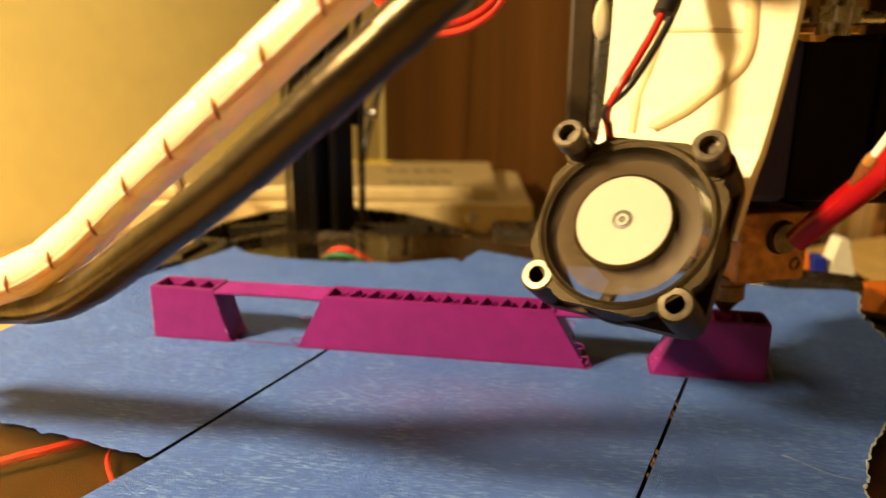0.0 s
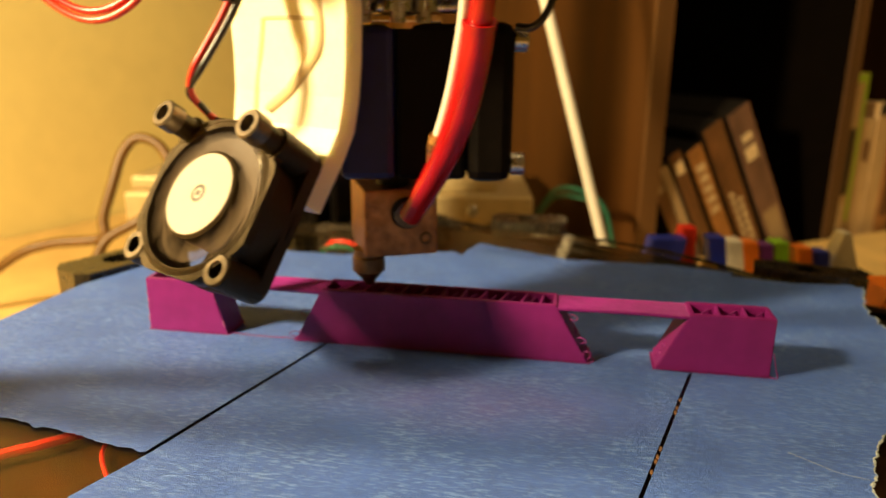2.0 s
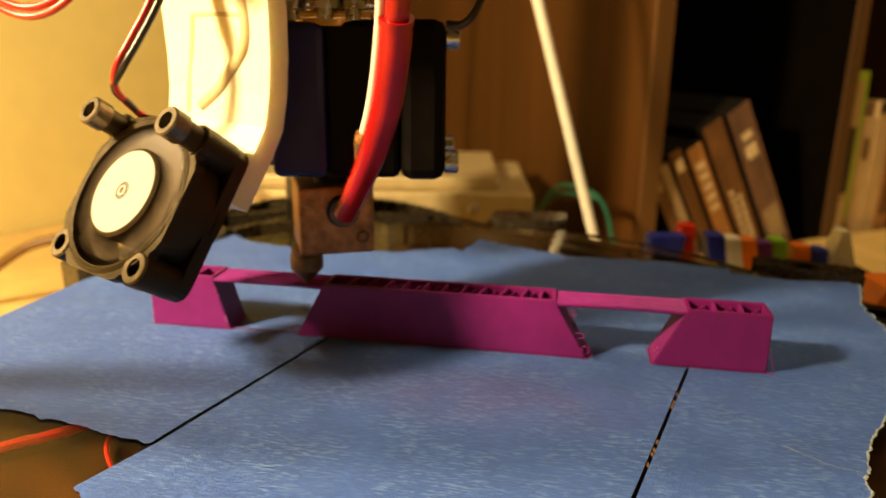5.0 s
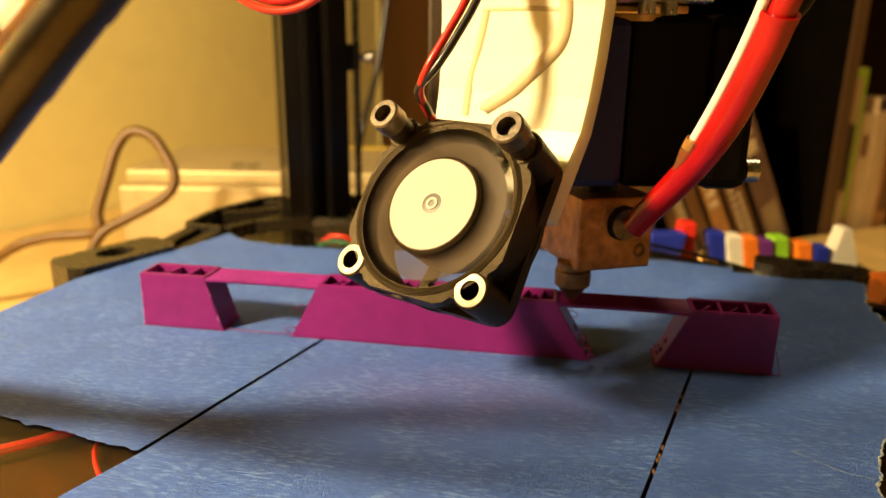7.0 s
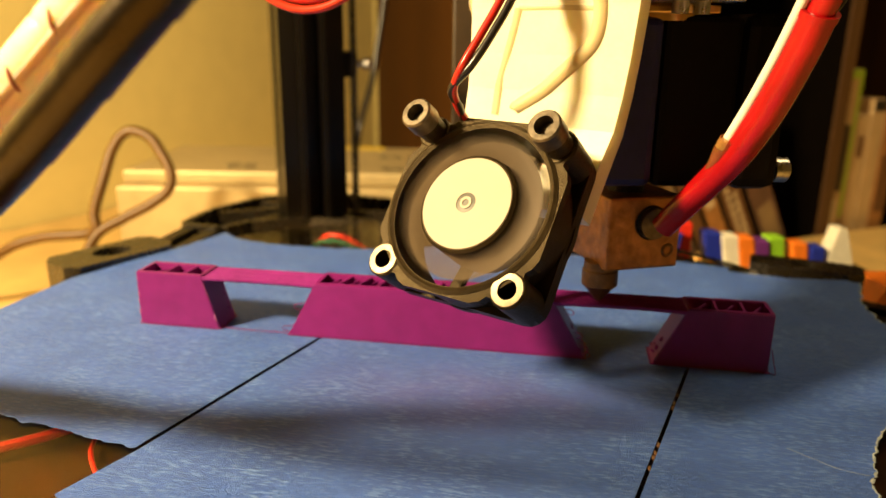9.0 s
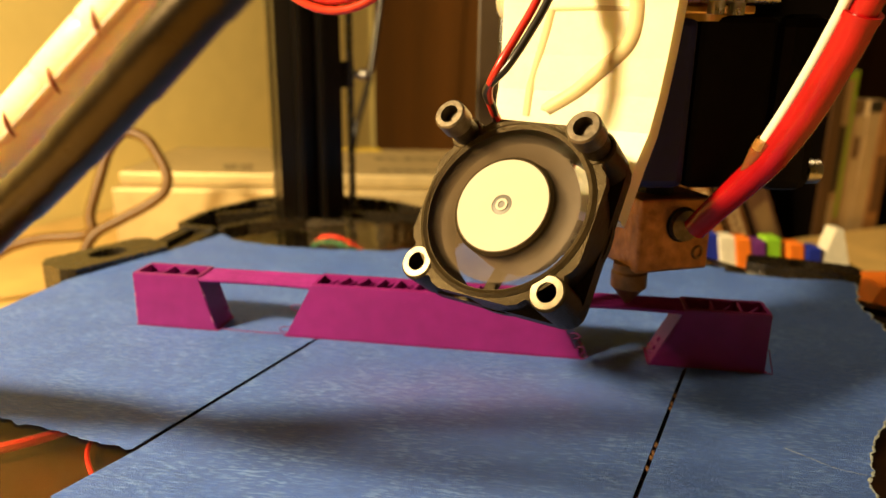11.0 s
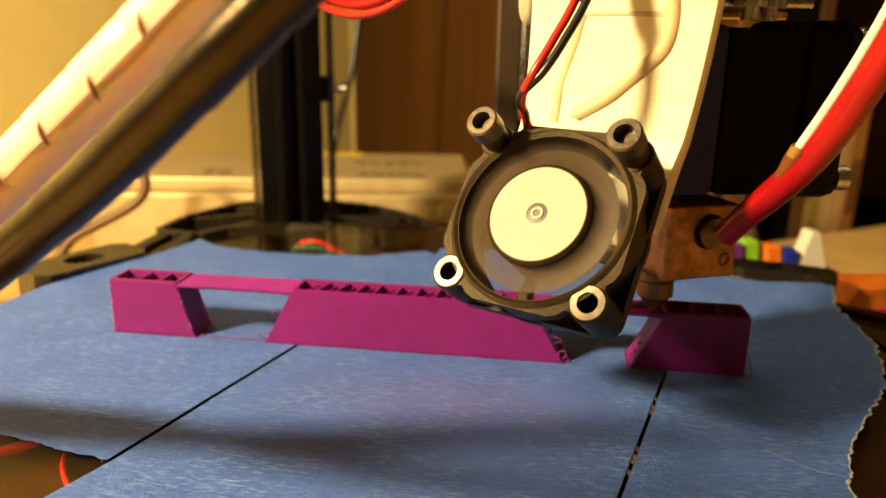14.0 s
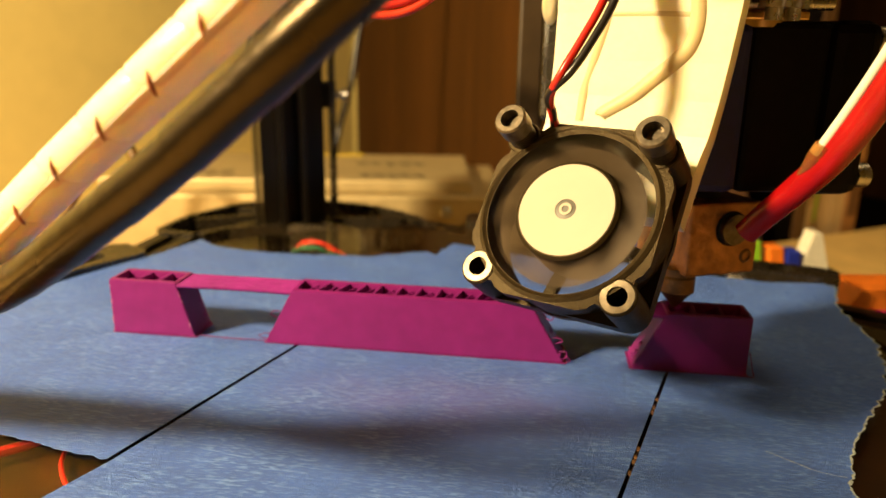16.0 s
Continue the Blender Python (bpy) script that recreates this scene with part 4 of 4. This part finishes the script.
# flat front flange, an octagon between the ears
bm = bmesh.new()
n, lay = 64, []
for z in (-1.9, -0.12):
    o_, i_ = [], []
    for i in range(n):
        a = 2 * math.pi * i / n
        c, s = abs(math.cos(a)), abs(math.sin(a))
        k = min(15.35 / max(c, s), 16.0 / ((c + s) * math.sqrt(0.5)))
        o_.append(bm.verts.new((k * math.cos(a), k * math.sin(a), z)))
        i_.append(bm.verts.new((14.7 * math.cos(a), 14.7 * math.sin(a), z)))
    lay.append((o_, i_))
(a0, b0), (a1, b1) = lay
for i in range(n):
    j = (i + 1) % n
    bm.faces.new((a0[i], a0[j], a1[j], a1[i])), bm.faces.new((b0[i], b1[i], b1[j], b0[j]))
    bm.faces.new((a1[i], a1[j], b1[j], b1[i])), bm.faces.new((a0[i], b0[i], b0[j], a0[j]))
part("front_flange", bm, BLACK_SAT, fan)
# struts behind the rotor
for k in range(4):
    bm = bmesh.new()
    box(bm, (-1.1, 6, -9.9), (1.1, 14.2, -8.6), 0.3, Matrix.Rotation(radians(90 * k + 168), 4, "Z"))
    part("strut", bm, BLACK_SAT, fan)
bm = bmesh.new()
lathe(bm, [(0, -9.9), (8.2, -9.9), (8.2, -8.4), (0, -8.4)], 32)
part("motor_base", bm, BLACK_SAT, fan)
# rotor: hub with pale sticker and nine blades
bm = bmesh.new()
lathe(bm, [(0, -7.6), (8.6, -7.6), (8.6, 0.3), (8.1, 0.8), (7.9, 0.82), (1.75, 0.82), (1.75, 0.72), (1.05, 0.8), (1.05, 0.95), (0.6, 0.95), (0.6, 0.8), (0, 0.8)], 56,
      mats=[1, 1, 1, 1, 0, 0, 2, 2, 0, 0, 2])
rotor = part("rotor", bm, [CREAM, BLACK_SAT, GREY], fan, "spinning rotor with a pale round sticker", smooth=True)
for face in rotor.data.polygons:
    face.use_smooth = face.material_index != 0
spun_parts = [rotor]
for k in range(9):
    bm = bmesh.new()
    vs = []
    for i in range(5):
        r = 8.4 + (13.0 - 8.4) * i / 4
        for s in (-1, 1):
            half = 0.31 + 0.01 * i
            vs.append(bm.verts.new(rot((r * math.cos(s * half), r * math.sin(s * half), -1.5 + s * 1.6), 40 * k)))
    for i in range(4):
        bm.faces.new((vs[2 * i], vs[2 * i + 1], vs[2 * i + 3], vs[2 * i + 2]))
    geom = bmesh.ops.solidify(bm, geom=list(bm.faces), thickness=0.5)
    spun_parts.append(part("blade", bm, BLADE, fan, smooth=True))

# white bracket that carries the fan, bent up to the plate
bm = bmesh.new()
prof = [(5, -10.1), (16, -10.1), (20, -9.4), (25, -6.6), (30, -3.0), (36, 2.0), (44, 9.5), (56, 21)]
thick = 4.3
vf, vb = [], []
for i, (y, z) in enumerate(prof):
    y0, z0 = prof[max(0, i - 1)]
    y1, z1 = prof[min(len(prof) - 1, i + 1)]
    d = Vector((y1 - y0, z1 - z0)).normalized()
    q = Vector((y, z)) + Vector((d.y, -d.x)) * thick
    wide = max(0.0, y - 14) / 42
    xs = (-14.8 + 3.5 * wide, 14.5 + 7.0 * wide)
    vf.append([bm.verts.new((x, y, z)) for x in xs])
    vb.append([bm.verts.new((x, q.x, q.y)) for x in xs])
for i in range(len(prof) - 1):
    bm.faces.new((vf[i][0], vf[i][1], vf[i + 1][1], vf[i + 1][0]))
    bm.faces.new((vb[i][0], vb[i + 1][0], vb[i + 1][1], vb[i][1]))
    for k in (0, 1):
        bm.faces.new((vf[i][k], vf[i + 1][k], vb[i + 1][k], vb[i][k]))
bm.faces.new((vf[0][0], vf[0][1], vb[0][1], vb[0][0]))
bm.faces.new((vf[-1][0], vf[-1][1], vb[-1][1], vb[-1][0]))
bracket = part("fan_bracket", bm, WHITE, HEAD, "white plastic fan bracket", m=FAN)
# raised ridges and a pale tube down its front; darker ivory paints a wire's shadow
for nm, pts, r in (("shadow_ridge", [(-7.6, 21, -8.9), (-7.2, 26, -6.0), (-6.0, 29.5, -3.5), (-4.5, 33, -0.6), (-3.4, 36, 1.9)], 0.75),
                   ("shadow_ridge", [(-3.4, 36, 1.9), (4, 36.1, 2.0), (10.5, 36, 1.9)], 0.6),
                   ("shadow_ridge", [(-3.6, 22, -8.2), (-3.0, 22.5, -7.9), (1.5, 25, -6.4), (5, 27.5, -4.6), (8.5, 30, -2.8), (10.7, 32, -1.1), (11.6, 34.5, 0.9), (11.6, 38, 3.9), (11.2, 44, 9.6), (11, 55, 20.2)], 1.0)):
    bm = bmesh.new()
    tube(bm, [(x, y + 0.5, z - 0.85) for x, y, z in pts], r + 0.55, 14, 6)
    part(nm, bm, IVORY, bracket, "ivory line of moulding and painted wire shadow", smooth=True)
# fan leads: red and black wire from the joint down behind the fan
for off, mt, nm in ((0.0, RED_WIRE, "fan_lead"), (1.7, BLACK_WIRE, "fan_lead")):
    bm = bmesh.new()
    tube(bm, [(-14.5 + off, -15, 70), (-19.0 + off, -19, 57), (-22.3 + off, -21, 50.4), (-25.0 + off * 0.8, -22, 45.6), (-26.6 + off * 0.3 - off * 0.5, -20.5, 41.8), (-26.2 + off * 0.1, -17.5, 38.6), (-24.8 - off * 0.5, -13, 35)], 0.68, 10)
    part(nm, bm, mt, HEAD, smooth=True)
bm = bmesh.new()
rod(bm, (-18.8, -19.4, 57), (-16.4, -16.5, 63), 1.8)
part("heat_shrink", bm, BLACK, HEAD, smooth=True)
# loop of spare lead hanging left of the bracket
for off, mt in ((0.0, ORANGE_WIRE), (1.8, RED_WIRE)):
    bm = bmesh.new()
    tube(bm, [(-40, 2, 78), (-46, 1, 62 + off), (-52, 0, 56 + off), (-60, 0, 54.5 + off), (-68, 0, 58 + off), (-76, 0, 66), (-82, 0, 78)], 0.8, 10)
    part("spare_lead", bm, mt, HEAD, smooth=True)
AMBER_FILM = mat("amber_film", (0.70, 0.36, 0.10), 0.14, trans=0.85, bump=0.5, bump_scale=900)
# red sleeve and white wire from the cartridge
bm = bmesh.new()
tube(bm, [(10.2, -5.2, 16.8), (13.2, -7.5, 21.5), (16.0, -10.5, 26), (19.3, -14.5, 32), (22.6, -18, 40), (25, -22, 49), (25.9, -24.2, 54)], 3.3, 16, 10, radii=lambda t: 2.2 + 0.5 * min(1, t * 1.6))
part("heater_sleeve", bm, RED, HEAD, "glossy red silicone sleeve", smooth=True)
bm = bmesh.new()
tube(bm, [(25.6, -23.6, 52.5), (26.6, -26, 58), (27, -30, 72)], 2.0, 14, 8)
part("sleeve_wire", bm, RED, HEAD, "thinner red wire leaving the sleeve", smooth=True)
bm = bmesh.new()
ring(bm, 2.2, 2.88, -0.5, 0.55, 24, rod_m((25.8, -24.0, 53.6), (26.3, -25.4, 56.6)))
part("sleeve_end", bm, RED, HEAD, "cut flared end of the sleeve", smooth=True)
bm = bmesh.new()
tube(bm, [(17.0, -14.6, 33), (19.8, -17.8, 41), (22.2, -22, 50), (23.8, -26, 59), (24.2, -30, 72)], 0.8, 10)
part("heater_wire", bm, WHITE_WIRE, HEAD, smooth=True)
bm = bmesh.new()
tube(bm, [(15.2, -11.4, 27.0), (16.6, -14.0, 31.4), (17.6, -15.6, 34.6)], 1.2, 10, radii=lambda t: 0.5 + 0.9 * min(1.0, t * 1.6))
part("tape_wrap", bm, AMBER_FILM, HEAD, "amber film wrapped on the wires", smooth=True)
# arm of the delta rising behind the bracket, with its joint
bm = bmesh.new()
box(bm, (-34, 23.5, 30), (-28, 27, 160), 1.0)
part("delta_arm", bm, mat("dark_brown_arm", (0.030, 0.017, 0.006), 0.5, spec=0.25, vary=0.3, scale=200), HEAD, "flat dark brown arm")
bm = bmesh.new()
box(bm, (-28.6, 16, 34), (-22.5, 23, 66), 1.2)
part("joint_socket", bm, BLACK_PRINT, HEAD)
bm = bmesh.new()
bmesh.ops.create_icosphere(bm, subdivisions=3, radius=3.0, matrix=Matrix.Translation((-27.2, 14, 57.5)) @ Matrix.Diagonal((0.62, 0.8, 1.4, 1)))
part("joint_cap", bm, WHITE, HEAD, "small white joint cap", smooth=True)


# ---- wrapped cables that hang from the head ----
CABLES = thing("cable_bundle", "wiring in white spiral wrap beside a glossy black sleeve", "cable bundle")
WHITE_PATH = [(-12, -66, 92), (-32, -69, 74), (-48, -69, 61), (-61.6, -67, 50.3), (-69.5, -65.3, 44.4), (-84, -62, 33.6), (-94.9, -60.5, 25.0), (-105.5, -59.5, 19.4), (-122, -59, 15.5), (-150, -58, 13)]
BLACK_PATH = [(0, -80, 90), (-18, -83, 74), (-34, -82, 60.6), (-46.7, -79.5, 50.3), (-52.9, -77.6, 45.5), (-63.9, -74.2, 37.2), (-74, -71, 30.4), (-84, -67, 24.0), (-94, -62, 18.4), (-104, -56.5, 14.4), (-118, -52, 11.5), (-150, -50, 8)]
bm = bmesh.new()
tube(bm, WHITE_PATH, 2.6, 16, 8)
core = part("wire_core", bm, WRAP, CABLES, "pale wires inside the wrap", smooth=True)
path = smooth_path(WHITE_PATH, 12)
# spiral ribbon: overlapping turns with a stepped edge
bm = bmesh.new()
L_ = [0.0]
for a, b in zip(path, path[1:]):
    L_.append(L_[-1] + (b - a).length)


def along(path, L_, s):
    k = min(max(np.searchsorted(L_, s) - 1, 0), len(path) - 2)
    t = (s - L_[k]) / (L_[k + 1] - L_[k])
    return path[k].lerp(path[k + 1], t), (path[k + 1] - path[k]).normalized()


PITCH = 8.95
steps = int(L_[-1] / PITCH * 28)
prev = None
for i in range(steps):
    th = 2 * math.pi * i / 28
    row = []
    for w, rr in ((0.0, 3.1), (0.5, 3.2), (8.3, 3.23), (8.9, 3.1)):
        s = min(PITCH * i / 28 + w, L_[-1] - 0.01)
        c, d = along(path, L_, s)
        u = d.cross(Vector((0, 1, 0))).normalized()
        v = d.cross(u)
        row.append(bm.verts.new(c + (u * math.cos(th) + v * math.sin(th)) * rr))
    if prev:
        for k in range(3):
            bm.faces.new((prev[k], prev[k + 1], row[k + 1], row[k]))
    prev = row
part("spiral_wrap", bm, WRAP, CABLES, "white plastic spiral wrap", smooth=True)
bm = bmesh.new()
tube(bm, [(x + 0.7, y - 2.1, z - 0.4) for x, y, z in WHITE_PATH], 1.2, 8, 8)
part("red_core_wire", bm, PINK, CABLES, "red wire showing faintly through the wrap", smooth=True)
# short dark slits where the turns of the wrap part
for i in range(1, int(L_[-1] / PITCH)):
    bm = bmesh.new()
    pts = []
    for k in range(7):
        s_ = PITCH * i + 0.8 * (k - 3) / 3 + 0.9
        c, d = along(path, L_, s_)
        u = d.cross(Vector((0, 1, 0))).normalized()
        th = radians(90 - 10 - 24 * (k - 3) / 3 + 8 * math.sin(i * 2.1))
        pts.append(c + (u * math.cos(th) + d.cross(u) * math.sin(th)) * 3.19)
    tube(bm, pts, 0.36, 6, 2, radii=lambda t: 0.05 + 0.26 * math.sin(math.pi * t))
    part("slit", bm, SLIT, CABLES, "dark slit between turns", smooth=True)
# black sleeve in overlapping lengths
pb = [p + Vector((0, 0, 0)) for p in smooth_path(BLACK_PATH, 12)]
Lb = [0.0]
for a, b in zip(pb, pb[1:]):
    Lb.append(Lb[-1] + (b - a).length)
s0 = 0.0
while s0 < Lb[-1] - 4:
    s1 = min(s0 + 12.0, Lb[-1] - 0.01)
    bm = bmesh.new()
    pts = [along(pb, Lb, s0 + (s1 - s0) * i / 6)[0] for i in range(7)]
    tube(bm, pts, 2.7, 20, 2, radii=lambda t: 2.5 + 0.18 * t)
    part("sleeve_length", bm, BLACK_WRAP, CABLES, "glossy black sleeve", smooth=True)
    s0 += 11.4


# ---- what moves ----
HEAD_ROWS = [
    (0.0, 123.96, 5.65),
    (0.5, 108.02, 6.17),
    (1.0, 89.63, 5.85),
    (1.5, 69.64, 5.34),
    (2.0, 49.78, 5.25),
    (2.5, 32.12, 5.43),
    (3.0, 16.69, 6.19),
    (3.2, 10.90, 6.00),
    (3.5, 4.00, 4.50),
    (3.8, 4.50, 1.50),
    (4.6, 26.00, 0.50),
    (5.3, 41.20, 0.80),
    (5.5, 41.60, 1.50),
    (5.7, 42.00, 2.00),
    (5.8, 52.20, 2.20),
    (5.9, 62.60, 2.50),
    (6.0, 72.70, 2.71),
    (6.1, 82.00, 3.20),
    (6.2, 90.20, 3.60),
    (6.3, 91.00, 3.20),
    (6.5, 91.40, 2.31),
    (7.0, 92.87, 1.47),
    (7.5, 93.78, 3.69),
    (8.0, 95.10, 4.20),
    (8.5, 97.08, 2.65),
    (9.0, 98.87, 1.83),
    (10.0, 102.00, 2.20),
    (10.7, 104.00, 2.60),
    (11.3, 105.63, 1.26),
    (11.5, 105.70, 4.03),
    (12.0, 107.18, 3.37),
    (12.5, 109.25, 1.24),
    (13.0, 110.18, 3.76),
    (13.5, 111.41, 4.63),
    (14.0, 113.51, 1.06),
    (14.5, 114.56, 2.59),
    (15.0, 115.41, 4.68),
    (15.5, 117.23, 0.72),
    (16.0, 117.91, 4.41),
]
SWAY_ROWS = [(0.0, -5.0), (0.5, -4.0), (1.0, -2.5), (2.0, -1.0), (6.0, 0.5), (9.0, 0.8), (12.5, -1.0), (15.5, -0.5), (16.0, -0.5)]
CLIP_ROWS = [(0.0, 39), (0.5, 48.2), (1.0, 58.7), (1.5, 67), (2.0, 75), (2.5, 82), (3.2, 89), (4.0, 90), (5.3, 78), (5.7, 78), (6.2, 55.5), (7.0, 54), (9.0, 51.5), (11.3, 47.5), (12.5, 45.8), (14.5, 43.6), (16.0, 42)]


def motions():
    tip = BH + 0.35
    walk(HEAD, [(t, pose(x * MM, y * MM, tip * MM)) for t, x, y in HEAD_ROWS])
    sway_t, sway_x = zip(*SWAY_ROWS)
    walk(CABLES, [(t, pose((x + float(np.interp(t, sway_t, sway_x))) * MM, y * MM, tip * MM)) for t, x, y in HEAD_ROWS])
    walk(ROD, [(t, pose(float(np.interp(x, (45, 50, 70, 124), (0, 4, 10, 27))) * MM, 0, 0)) for t, x, y in HEAD_ROWS])
    p = COL + Vector((15.5, 6.0))
    walk(CLIP, [(t, pose(p.x * MM, p.y * MM, z * MM)) for t, z in CLIP_ROWS])
    for spun in spun_parts:
        walk(spun, [(i / FPS, pose(0, 0, 0, 0, 0, 84.0 * i)) for i in range(0, 16 * FPS + 1)])


motions()
